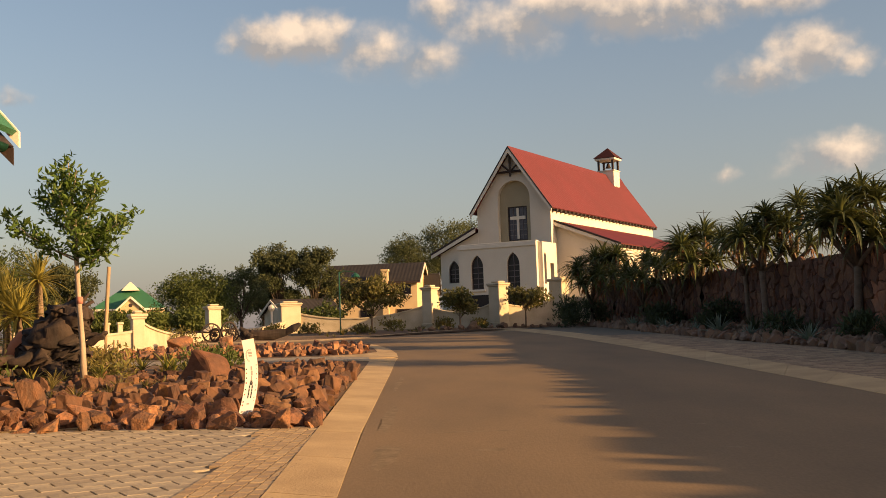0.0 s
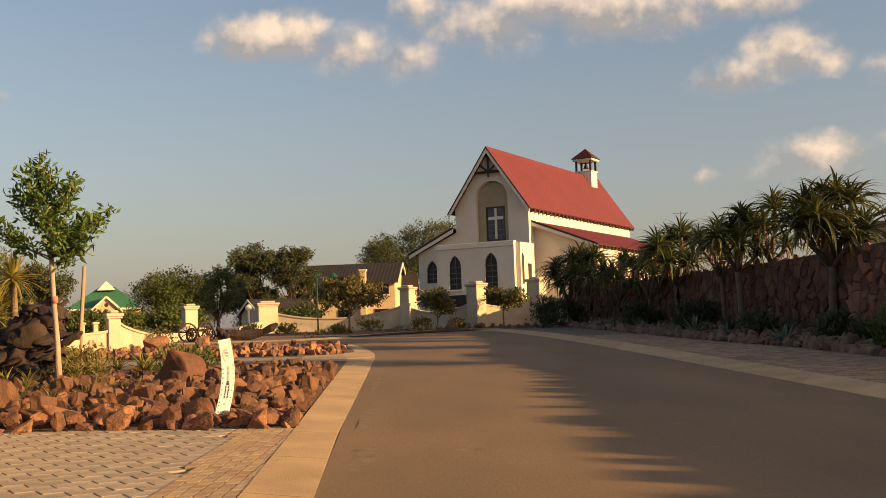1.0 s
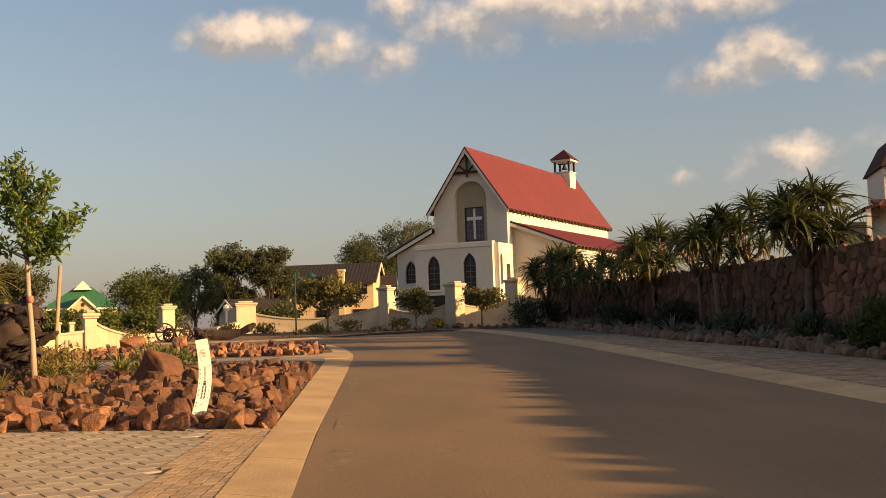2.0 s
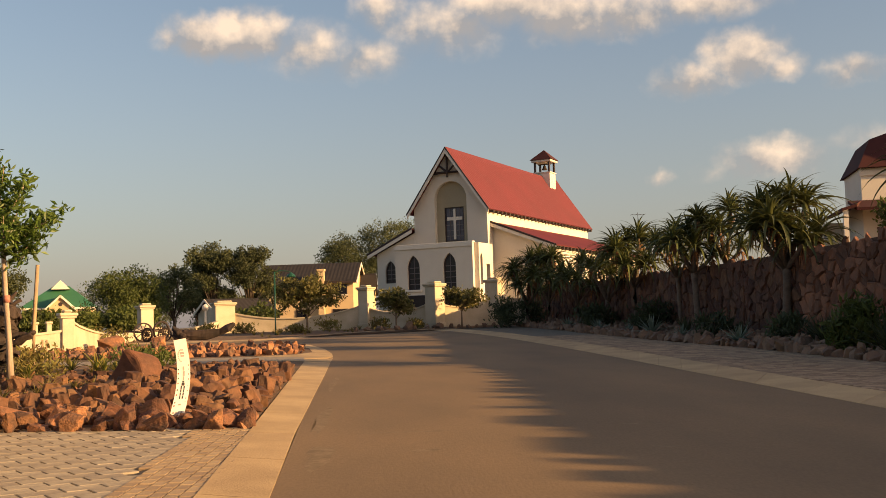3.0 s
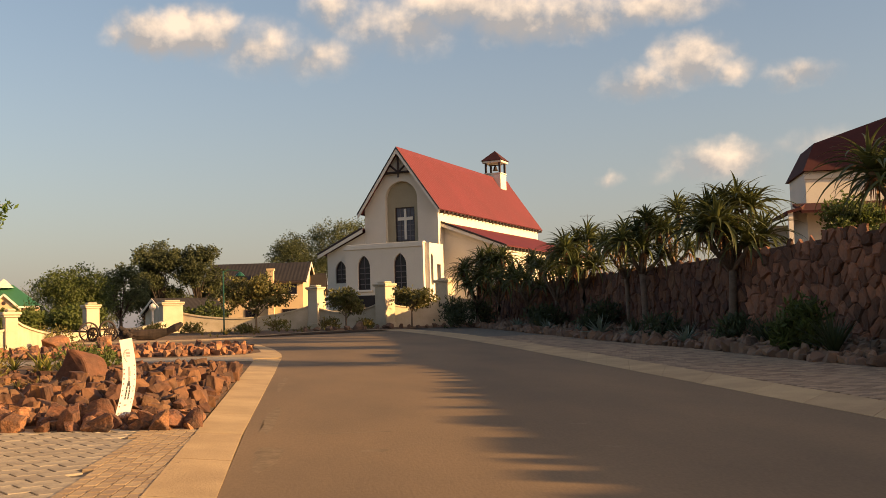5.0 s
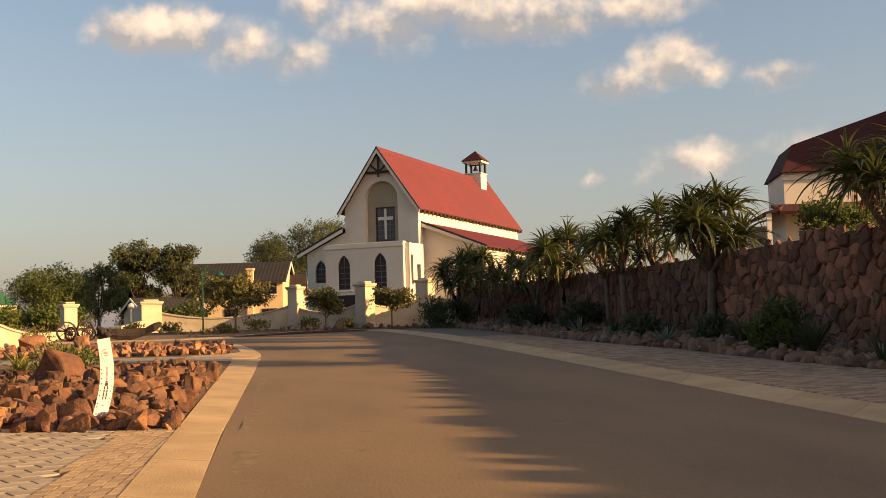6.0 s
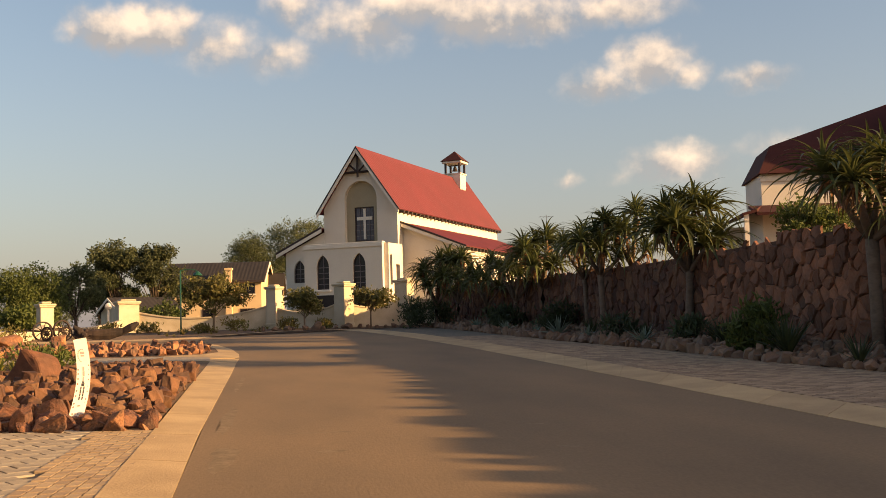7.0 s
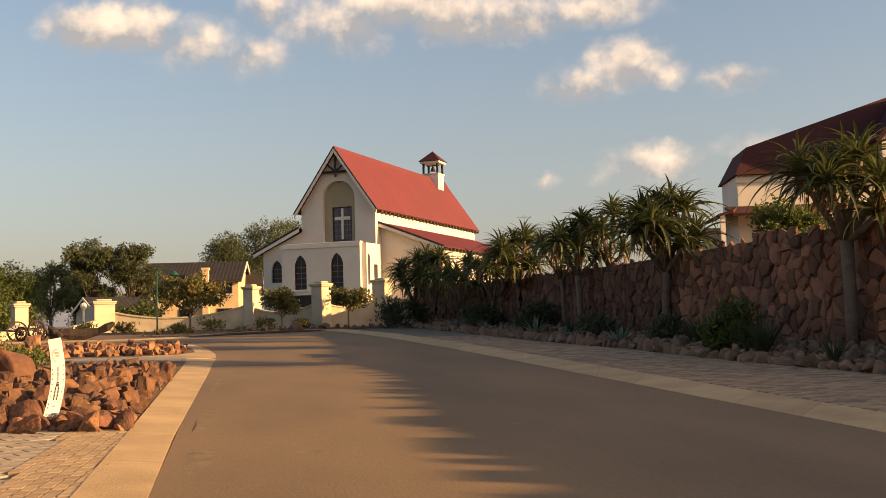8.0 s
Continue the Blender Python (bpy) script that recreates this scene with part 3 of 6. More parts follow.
for w in (w1, w2):
    window(church, w, pf + .12, bars=(1, 4))
    x = sum(p[0] for p in w[:2]) / 2
    part("window_sill", box(x - .55, x + .55, pf - .09, pf - .003, 3.2, 3.33, .02), M_TRIM, church)
part("plinth", box(-5.16, 0.04, pf - .05, pf - .004, z0, 3.0, .01), M_GREYROOF, church, "dark grey plinth")
side = part("window", box(-0.2, -0.12, -1.9, -1.54, 3.5, 5.3), M_DARKWOOD, church)
part("door", box(-0.2, -0.1, -1.0, -0.45, z0 + .5, 4.73), M_DARKWOOD, church, "dark timber side door")
# aisles under lean-to roofs
w0 = arch(-6.7, 0.38, 3.9, 5.3)
part("aisle_wall", pierced([(-7.64, z0), (-4.94, z0), (-4.94, 6.95), (-7.64, 5.75)], [w0], 0.0, 0.28), M_PLASTER, church)
window(church, w0, 0.12, bars=(1, 3))
part("aisle_wall", box(-7.64, -7.36, 0.284, 18.6, z0, 5.74), M_PLASTER, church)
part("aisle_roof", sheet([(-8.1, -.35, 5.72), (-8.1, 18.9, 5.72), (-4.94, 18.9, 7.2), (-4.94, -.35, 7.2)], 60, .03), M_REDROOF, church)
part("barge_board", prism([(-8.12, 5.48), (-8.12, 5.68), (-4.94, 7.16), (-4.94, 6.94)], -.40, -.355), M_TRIM, church)
part("verge_strip", prism([(-8.14, 5.69), (-8.14, 5.80), (-4.94, 7.30), (-4.94, 7.18)], -.42, -.352), M_DARKWOOD, church)
part("aisle_wall", prism([(0.004, z0), (3.8, z0), (3.8, 5.8), (0.004, 7.25)], 0.85, 1.1), M_PLASTER, church)
side_out = [(1.104, z0), (18.5, z0), (18.5, 5.8), (1.104, 5.8)]
holes = [arch(2.2 + i * 3.1, 0.45, 3.6, 5.35) for i in range(6)]
bm = pierced(side_out, holes, -3.8, -3.55)
bmesh.ops.transform(bm, matrix=Matrix.Rotation(math.pi / 2, 4, "Z"), verts=bm.verts)
part("aisle_wall", bm, M_PLASTER, church)
for i in range(6):
    y = 2.2 + i * 3.1
    part("window", box(3.58, 3.66, y - .44, y + .44, 3.6, 5.0), M_DARKWOOD, church)
part("aisle_roof", sheet([(4.15, .45, 5.72), (4.15, 18.9, 5.72), (0.004, 18.9, 7.34), (0.004, .45, 7.34)], 58, .03), M_REDROOF, church)
part("barge_board", prism([(4.17, 5.46), (4.17, 5.64), (0.004, 7.27), (0.004, 7.07)], .40, .445), M_TRIM, church)
part("verge_strip", prism([(4.19, 5.65), (4.19, 5.76), (0.004, 7.42), (0.004, 7.29)], .38, .448), M_DARKWOOD, church)
for k in range(27):
    y = 1.0 + k * 0.66
    part("rafter_end", box(3.82, 4.2, y, y + .16, 5.5, 5.66), M_DARKWOOD, church)
# bell turret astride the ridge
bx, by = -2.47, 17.0
part("turret_base", add_box(box(bx - .62, bx + .62, by - .62, by + .62, 10.6, 12.3), bx - .68, bx + .68, by - .68, by + .68, 12.304, 12.38), M_PLASTER, church, "white turret base")
for sx in (-1, 1):
    for sy in (-1, 1):
        part("turret_post", box(bx + sx * .55 - .07, bx + sx * .55 + .07, by + sy * .55 - .07, by + sy * .55 + .07, 12.384, 13.13), M_DARKWOOD, church)
part("turret_eave", box(bx - .78, bx + .78, by - .78, by + .78, 13.134, 13.3, .03), M_TRIM, church)
bm = bmesh.new()
apex = bm.verts.new((bx, by, 14.13))
ring = [bm.verts.new((bx + sx * .86, by + sy * .86, 13.304)) for sx, sy in ((-1, -1), (1, -1), (1, 1), (-1, 1))]
bm.faces.new(ring[::-1])
for i in range(4):
    bm.faces.new((ring[i], ring[(i + 1) % 4], apex))
part("turret_roof", bm, M_MAROON, church, "dark red pyramid roof")
bm = tube([(bx, by, 12.98), (bx, by, 12.86), (bx, by, 12.74), (bx, by, 12.6)], [.05, .12, .15, .23], 10)
part("bell", bm, M_IRON, church, "dark metal bell")
part("bell_hanger", box(bx - .5, bx + .5, by - .03, by + .03, 12.98, 13.06), M_DARKWOOD, church)


# ---- boundary wall: pillars with capped heads, swooping panels between ----
def pillar(x, y, half, top, turn, label="cream plastered gate pillar with a moulded cap"):
    g = gz(x, y)
    t = thing("pillar", pose(x, y, g - 0.05, 0, 0, turn), label, "pillar", "pillars of the boundary wall")
    h = top - g + 0.05
    part("shaft", box(-half, half, -half, half, 0, h - .26, .015), M_CREAM, t)
    part("cap", add_box(add_box(box(-half - .05, half + .05, -half - .05, half + .05, h - .256, h - .2, .01), -half - .09, half + .09, -half - .09, half + .09, h - .196, h - .1, .025), -half * .8, half * .8, -half * .8, half * .8, h - .096, h, .05), M_CREAM, t)
    part("base", box(-half - .04, half + .04, -half - .04, half + .04, 0, .3, .02), M_CREAM, t)
    return t


def panel(p, q, ha, hm, hb, name="boundary_wall"):
    """A wall from p to q whose top dips from ha over hm to hb above the ground, with a coping."""
    (xa, ya), (xb, yb) = p, q
    L = math.hypot(xb - xa, yb - ya)
    t = thing(name, pose(xa, ya, 0, 0, 0, math.degrees(math.atan2(yb - ya, xb - xa))), "cream plastered garden wall with a swooping top", "wall", "panels of the boundary wall", kind="structure")
    n = 14
    tops = []
    for i in range(n + 1):
        u = i / n
        e = (ha * (1 - u) + hb * u)
        dip = (ha + hb) / 2 - hm
        sag = dip * (math.sin(math.pi * u) ** 0.7)
        tops.append((L * u, gz(xa + (xb - xa) * u, ya + (yb - ya) * u) + e - sag))
    low = min(gz(xa, ya), gz(xb, yb)) - .1
    part("panel", prism([(0, low), (L, low), *tops[::-1]], -.09, .09), M_CREAM, t)
    bm = bmesh.new()
    rows = [[bm.verts.new((x, s * .14, z + h)) for s, h in ((-1, .002), (1, .002), (1, .07), (-1, .07))] for x, z in tops]
    for a, b in zip(rows[:-1], rows[1:]):
        for k in range(4):
            bm.faces.new((a[k], b[k], b[(k + 1) % 4], a[(k + 1) % 4]))
    bm.faces.new(rows[0]), bm.faces.new(rows[-1][::-1])
    bmesh.ops.recalc_face_normals(bm, faces=bm.faces)
    part("coping", bm, M_CREAM, t)
    return t


def at_ground(x, y, dz=0.0):
    return pose(x, y, gz(x, y) + dz, 0, 0, 28)


PILLARS = [(-9.4, 33.3, .18, 2.07, 28), (-10.65, 50, .29, 2.63, 30), (-8.02, 56, .5, 2.8, 20), (-0.75, 55, .29, 3.34, -35), (2.6, 52.7, .34, 3.34, -45), (5.67, 54, .36, 3.5, -35)]
for x, y, h, top, turn in PILLARS:
    pillar(x, y, h, top, turn)
panel((-9.4, 33.3), (-12.5, 31.5), .75, .62, .8)
for x, y in ((-9.86, 33.03), (-10.2, 32.83)):
    bp = thing("gate_post", at_ground(x, y, .62), "small cream post standing on the garden wall", "post", "posts on the wall")
    part("post", box(-.07, .07, -.07, .07, 0, .34, .01), M_CREAM, bp)
    part("cap", box(-.1, .1, -.1, .1, .344, .42, .02), M_CREAM, bp)
panel((-9.4, 33.3), (-10.65, 50), 1.0, .35, .55)
panel((-10.65, 50), (-8.02, 56), .55, .3, .7)
panel((-8.02, 56), (-0.75, 55), 1.15, .6, 1.25)
panel((-0.75, 55), (2.6, 52.7), 1.1, .75, 1.35)
panel((2.6, 52.7), (5.67, 54), 1.25, .95, 1.5)
panel((5.67, 54), (9.5, 55), 1.4, 1.2, 1.4)


# ---- houses further off ----
def gable_house(name, m, w, d, eave, ridge, wall_mat, roof_mat, label, base=-2.0, over=.45):
    """Ridge along x; the front faces -y."""
    t = thing(name, m, label, "house")
    part("wall", box(0, w, 0, .3, base, eave), wall_mat, t)
    part("wall", box(0, w, d - .3, d, base, eave), wall_mat, t)
    for x in (0.0, w - .3):
        bm = add_prism(bmesh.new(), [(0.302, base), (d - .302, base), (d - .302, eave), (d / 2, ridge - .1), (0.302, eave)], x, x + .3)
        for v in bm.verts:
            v.co = Vector((v.co.y, v.co.x, v.co.z))
        bmesh.ops.recalc_face_normals(bm, faces=bm.faces)
        part("gable", bm, wall_mat, t)
    sl = (ridge - eave) / (d / 2)
    for s in (0, 1):
        y = -over if s == 0 else d + over
        ze = eave - over * sl + .05
        part("roof", sheet([(-over, y, ze), (w + over, y, ze), (w + over, d / 2, ridge), (-over, d / 2, ridge)], max(8, int(w * 2.5)), .02, .1), roof_mat, t)
    return t


# two-storey house with a grey roof, far behind the boundary wall
h = gable_house("house", pose(-14.5, 130.4, 0, 0, 0, -6), 11.3, 9.0, 6.85, 9.1, M_YELLOW, M_GREYROOF, "two-storey yellow plastered house with a grey tiled roof")
part("chimney", add_box(box(7.25, 7.95, -.75, -.05, -2, 7.9), 7.15, 8.05, -.85, .05, 7.904, 8.15), M_YELLOW, h, "plastered chimney stack")
for x, z, w, hh in [(8.6, 5.1, 2.0, 1.2), (1.2, 5.1, 1.3, 1.2), (4.6, 5.1, 1.5, 1.2), (1.2, 2.0, 1.3, 1.4), (4.4, 2.0, 1.6, 1.4), (8.8, 2.0, 1.8, 1.4)]:
    wdw = part("window", pierced(rect(x, x + w, z, z + hh), [rect(x + .1, x + w - .1, z + .1, z + hh - .1)], -.06, .02), M_DARKWOOD, h)
    part("pane", box(x + .08, x + w - .08, -.03, -.004, z + .08, z + hh - .08), M_GLASS, wdw)
    part("glazing_bar", box(x + w / 2 - .04, x + w / 2 + .04, -.05, -.032, z + .1, z + hh - .1), M_DARKWOOD, wdw)
    part("window_sill", box(x - .1, x + w + .1, -.14, -.062, z - .12, z - .004), M_TRIM, wdw)
part("eave_board", box(-.45, 11.75, -.52, -.46, 6.42, 6.66), M_DARKWOOD, h)
for ya, za in ((-.5, 6.55), (9.5, 6.55)):              # white barge boards on the sunlit gable
    bm = prism([(ya, za - .28), (ya, za), (4.5, 9.08), (4.5, 8.78)], 11.76, 11.86)
    for v in bm.verts:
        v.co = Vector((v.co.y, v.co.x, v.co.z))
    bmesh.ops.recalc_face_normals(bm, faces=bm.faces)
    part("barge_board", bm, M_TRIM, h, "white barge board")
bm = prism([(5.4, -2), (8.6, -2), (8.6, 5.4), (7.0, 7.6), (5.4, 5.4)], 11.32, 13.0)
for v in bm.verts:
    v.co = Vector((v.co.y, v.co.x, v.co.z))
bmesh.ops.recalc_face_normals(bm, faces=bm.faces)
part("gable_wing", bm, M_YELLOW, h, "small gabled wing")
for sy in (-1, 1):
    part("wing_roof", slab([(11.4, 7.0 + sy * 1.9, 5.1), (13.3, 7.0 + sy * 1.9, 5.1), (13.3, 7.0, 7.8), (11.4, 7.0, 7.8)], .12), M_GREYROOF, h)
ob_ = gable_house("outbuilding", pose(-14.8, 100, 0, 0, 0, 30), 5.6, 5.0, 3.0, 4.25, M_CREAM, M_GREYROOF, "low cream outbuilding with a grey gabled roof", base=.2, over=.3)
for ya, za in ((-.32, 2.9), (5.32, 2.9)):
    bm = prism([(ya, za - .2), (ya, za), (2.5, 4.24), (2.5, 4.02)], -.38, -.31)
    for v in bm.verts:
        v.co = Vector((v.co.y, v.co.x, v.co.z))
    bmesh.ops.recalc_face_normals(bm, faces=bm.faces)
    part("barge_board", bm, M_TRIM, ob_, "white barge board")

# green-roofed house on the left
gh = thing("house", pose(-48.2, 150, 0, 0, 0, 12) @ Matrix.Diagonal((.95, 1, 1, 1)), "cream bungalow with a green hipped roof and white gables", "house")
part("wall", box(0, 9.4, 0, 9, -2, 5.0), M_YELLOW, gh)
bm = bmesh.new()
e0 = [bm.verts.new(c) for c in ((-.6, -.6, 5.05), (10, -.6, 5.05), (10, 9.6, 5.05), (-.6, 9.6, 5.05))]
r0 = [bm.verts.new(c) for c in ((3.7, 4.5, 8.2), (5.9, 4.5, 8.2))]
for f in ((e0[0], e0[1], r0[1], r0[0]), (e0[1], e0[2], r0[1]), (e0[2], e0[3], r0[0], r0[1]), (e0[3], e0[0], r0[0]), tuple(e0[::-1])):
    bm.faces.new(f)
part("roof", bm, M_GREENROOF, gh, "green sheet hipped roof")
part("vent_gable", prism([(3.5, 7.7), (6.1, 7.7), (4.8, 8.95)], 2.6, 6), M_TRIM, gh)
part("gable", prism([(3.2, -2), (7.0, -2), (7.0, 5.0), (5.1, 6.5), (3.2, 5.0)], -1.4, -.01), M_YELLOW, gh)
for sx in (-1, 1):
    part("barge_board", slab([(5.1 + sx * 2.3, -1.8, 4.75), (5.1 + sx * 2.3, 1.6, 4.75), (5.1, 1.6, 6.75), (5.1, -1.8, 6.75)], .22), M_TRIM, gh)
bm = tube([(5.1, -1.43, 5.5), (5.1, -1.405, 5.5)], [.28, .28], 14)
part("round_window", bm, M_DARKWOOD, gh)
part("window", box(.6, 1.5, -.04, -.002, 3.2, 4.4), M_DARKWOOD, gh)
part("fascia", box(-.62, 10.02, -.66, -.605, 4.85, 5.1), M_TRIM, gh)

# maroon-roofed house above the stone wall
rh = thing("house", pose(17.35, 38, .08, 0, 0, -14), "white plastered house with a maroon hipped roof and verandah", "house")
part("wall", box(0, 13, 0, .3, 0.6, 6.3), M_PLASTER, rh)
part("wall", box(0, .3, .304, 3.3, 0.6, 6.3), M_PLASTER, rh)
part("wall", box(12.7, 13, .304, 3.3, 0.6, 6.3), M_PLASTER, rh)
part("wall", box(.302, 12.698, 3.0, 3.3, 0.6, 6.3), M_PLASTER, rh)
part("moulding", box(-.06, 13.06, -.06, -.003, 6.02, 6.24, .015), M_TRIM, rh)
bm = bmesh.new()
lo = [bm.verts.new(c) for c in ((-.12, -.3, 6.3), (13.4, -.3, 6.3), (13.4, 3.6, 6.3), (-.12, 3.6, 6.3))]
hi = [bm.verts.new(c) for c in ((.45, .42, 7.4), (12.4, .42, 7.4), (12.4, 3.2, 7.4), (.45, 3.2, 7.4))]
rg = [bm.verts.new(c) for c in ((6.2, 2.15, 9.4), (8.9, 2.15, 9.4))]
for i in range(4):
    bm.faces.new((lo[i], lo[(i + 1) % 4], hi[(i + 1) % 4], hi[i]))
for f in ((hi[0], hi[1], rg[1], rg[0]), (hi[1], hi[2], rg[1]), (hi[2], hi[3], rg[0], rg[1]), (hi[3], hi[0], rg[0]), tuple(lo[::-1])):
    bm.faces.new(f)
bmesh.ops.recalc_face_normals(bm, faces=bm.faces)
part("roof", bm, M_MAROON, rh, "dull maroon sheet roof")
part("verandah_roof", slab([(-.5, -1.7, 4.75), (13, -1.7, 4.75), (13, -.01, 5.15), (-.5, -.01, 5.15)], .1), M_MAROON, rh)
part("verandah_roof", slab([(-1.0, -1.7, 4.75), (-.505, -1.7, 4.87), (-.02, -.01, 5.15), (-.02, 3.2, 5.15), (-1.0, 3.2, 4.75)], .1), M_MAROON, rh)
part("verandah_wall", box(-.9, -.05, 3.0, 3.2, .6, 4.6), M_PLASTER, rh)
for x in (-.85, 3.2, 7.4, 11.6):
    part("verandah_post", box(x - .08, x + .08, -1.6, -1.44, .6, 4.72), M_TRIM, rh)
part("gable", prism([(5.1, 6.32), (7.7, 6.32), (7.7, 7.5), (6.4, 9.1), (5.1, 7.5)], -.6, 2), M_PLASTER, rh)
for sx in (-1, 1):
    part("barge_board", slab([(6.4 + sx * 1.6, -.9, 7.3), (6.4 + sx * 1.6, 2, 7.3), (6.4, 2, 9.3), (6.4, -.9, 9.3)], .15), M_MAROON, rh)
for a, b in (((5.3, 7.6), (7.5, 7.6)), ((6.4, 9.0), (6.4, 7.4)), ((6.4, 7.6), (5.8, 8.2)), ((6.4, 7.6), (7.0, 8.2))):
    part("truss_beam", tube([(a[0], -.7, a[1]), (b[0], -.7, b[1])], [.08, .08], 4), M_DARKWOOD, rh)

# eave of the building beside the driveway: white barge board and green gutter
eb = thing("building", pose(-5.45, 14.0, 0, 0, 0, 0), "cream building with white barge board and green gutter", "building")
part("wall", box(-7.0, -1.1, -8.0, -.6, .0, 3.9), M_CREAM, eb)
part("roof", slab([(-.02, -8.4, 4.0), (-.02, -.03, 4.0), (-4.0, -.03, 8.6), (-4.0, -8.4, 8.6)], .08), M_GREENROOF, eb, "green sheet roof")
part("roof", slab([(-8.0, -8.4, 4.0), (-8.0, -.03, 4.0), (-4.0, -.03, 8.6), (-4.0, -8.4, 8.6)], .08), M_GREENROOF, eb)
part("barge_board", prism([(0.0, 3.79), (0.0, 4.0), (-4.0, 8.66), (-4.0, 8.42)], -.028, .03), M_TRIM, eb, "white barge board")
bm = bmesh.new()
rows = [[bm.verts.new((-.16 + .1 * math.cos(a), y, 3.80 + .1 * math.sin(a))) for a in [math.pi + k * math.pi / 8 for k in range(9)]] for y in (-8.3, -.2)]
for k in range(8):
    bm.faces.new((rows[0][k], rows[0][k + 1], rows[1][k + 1], rows[1][k]))
bm.faces.new(rows[1])
bmesh.ops.solidify(bm, geom=bm.faces[:], thickness=0.012)
part("gutter", bm, M_GREENPAINT, eb, "green half-round gutter")
# thin upright sheet added to make the area under the barge board dark
part("under_barge_sheet", prism([(-.06, 3.55), (-.06, 3.78), (-4.0, 8.40), (-4.0, 7.7)], -.06, -.032), M_DARKWOOD, eb)
part("soffit", slab([(-.06, -8.3, 3.80), (-.06, -.04, 3.80), (-4.0, -.04, 8.34), (-4.0, -8.3, 8.34)], .02), M_DARKWOOD, eb)


# ---- stones ----
def rock_mesh(name, seed, flat=0.7, mat=None):
    """One broken, sharp-edged stone about a metre across, its foot at z = 0."""
    rnd = random.Random(seed)
    bm = box(-.5, .5, -.42, .42, -.5 * flat, .5 * flat)
    for _ in range(10):
        n = Vector((rnd.gauss(0, 1), rnd.gauss(0, 1), rnd.gauss(0, .8))).normalized()
        d = rnd.uniform(.27, .42) * (1 - (1 - flat) * abs(n.z))
        bmesh.ops.bisect_plane(bm, geom=bm.verts[:] + bm.edges[:] + bm.faces[:], plane_co=n * d, plane_no=n, clear_outer=True)
        rim = [e for e in bm.edges if e.is_boundary]
        if rim:
            bmesh.ops.edgeloop_fill(bm, edges=rim)
    bmesh.ops.remove_doubles(bm, verts=bm.verts[:], dist=.03)
    bmesh.ops.bevel(bm, geom=bm.edges[:], offset=.022, segments=1, affect="EDGES", profile=.5)
    bmesh.ops.triangulate(bm, faces=bm.faces[:])
    bmesh.ops.subdivide_edges(bm, edges=[e for e in bm.edges if e.calc_length() > .14], cuts=1)
    bmesh.ops.triangulate(bm, faces=bm.faces[:])
    for v in bm.verts:
        v.co += Vector([noise.noise(v.co * 3 + Vector((seed * 3.1, 7 * k, 0))) for k in range(3)]) * .05
        v.co += Vector([noise.noise(v.co * 8 + Vector((seed * 1.7, 5 * k, 0))) for k in range(3)]) * .03
    lo = min(v.co.z for v in bm.verts)
    for v in bm.verts:
        v.co.z -= lo * .8
    me = bpy.data.meshes.new(name)
    bmesh.ops.recalc_face_normals(bm, faces=bm.faces)
    bm.to_mesh(me)
    bm.free()
    me.materials.append(mat or M_ROCK)
    return me


def inside(pt, poly):
    x, y = pt
    hit = False
    for (x0, y0), (x1, y1) in zip(poly, poly[1:] + poly[:1]):
        if (y0 > y) != (y1 > y) and x < x0 + (x1 - x0) * (y - y0) / (y1 - y0):
            hit = not hit
    return hit


def stone_stuff(name, spots, meshes, mat, label, category):
    """Many stones in one mesh; spots of (x, y, z, size, tilt seed)."""
    verts, faces = [], []
    for x, y, z, s, k in spots:
        rnd = random.Random(k)
        me = meshes[k % len(meshes)]
        m = Matrix.Translation((x, y, z)) @ Euler((rnd.uniform(-.35, .35), rnd.uniform(-.35, .35), rnd.uniform(0, 6.28))).to_matrix().to_4x4() @ Matrix.Diagonal((s * rnd.uniform(.8, 1.25), s * rnd.uniform(.7, 1.0), s * rnd.uniform(.75, 1.2), 1))
        o = len(verts)
        verts += [tuple(m @ v.co) for v in me.vertices]
        faces += [tuple(o + i for i in p.vertices) for p in me.polygons]
    return tagged(mesh_stuff(name, verts, faces, mat), label, category, kind="stuff")


ROCKS = [rock_mesh("rock", 3 + 7 * i, .55 + .12 * (i % 4)) for i in range(8)]
RUBBLE = [rock_mesh("border_stone", 90 + 5 * i, .6 + .1 * (i % 3), M_RUBBLE) for i in range(5)]


def scatter(poly, step, seed, lo, hi, keep=lambda x, y: 1.0):
    rnd = random.Random(seed)
    xs, ys = [p[0] for p in poly], [p[1] for p in poly]
    out = []
    y = min(ys)
    while y < max(ys):
        x = min(xs)
        while x < max(xs):
            p = (x + rnd.uniform(-.45, .45) * step, y + rnd.uniform(-.45, .45) * step)
            size = rnd.uniform(lo, hi)
            if inside(p, poly) and rnd.random() < keep(*p):
                out.append((*p, size, rnd.randrange(10 ** 6)))
            x += step
        y += step * .86
    return out


def heap(x, y):
    """How high the stones are piled in the near bed."""
    k = min(max((x + 5.2) / 2.2, 0), 1)
    edge = min(max((-1.5 - x) / .9, 0), 1) * min(max((y - 12.0) / 1.5, 0), 1)
    return .12 * k * edge


BED = [(-1.42, 11.45), (-2.35, 11.85), (-3.66, 12.12), (-4.88, 12.15), (-9.5, 12.1), (-9.5, 25.0), (-4.6, 23.6), (-2.3, 22.6), (-1.85, 22.3), (-1.72, 20)]


def low_rocks(x, y):
    """Largest stone at a place: the bed flattens out towards the path."""
    return min(.5, max(.14, (22.6 - y) * .085 + .08))


spots = scatter(BED, .205, 11, .22, .60, lambda x, y: 1.0 if (y < 13.4 or x > -4.4 + .07 * (y - 14)) else (.5 if y < 15.5 else .16))
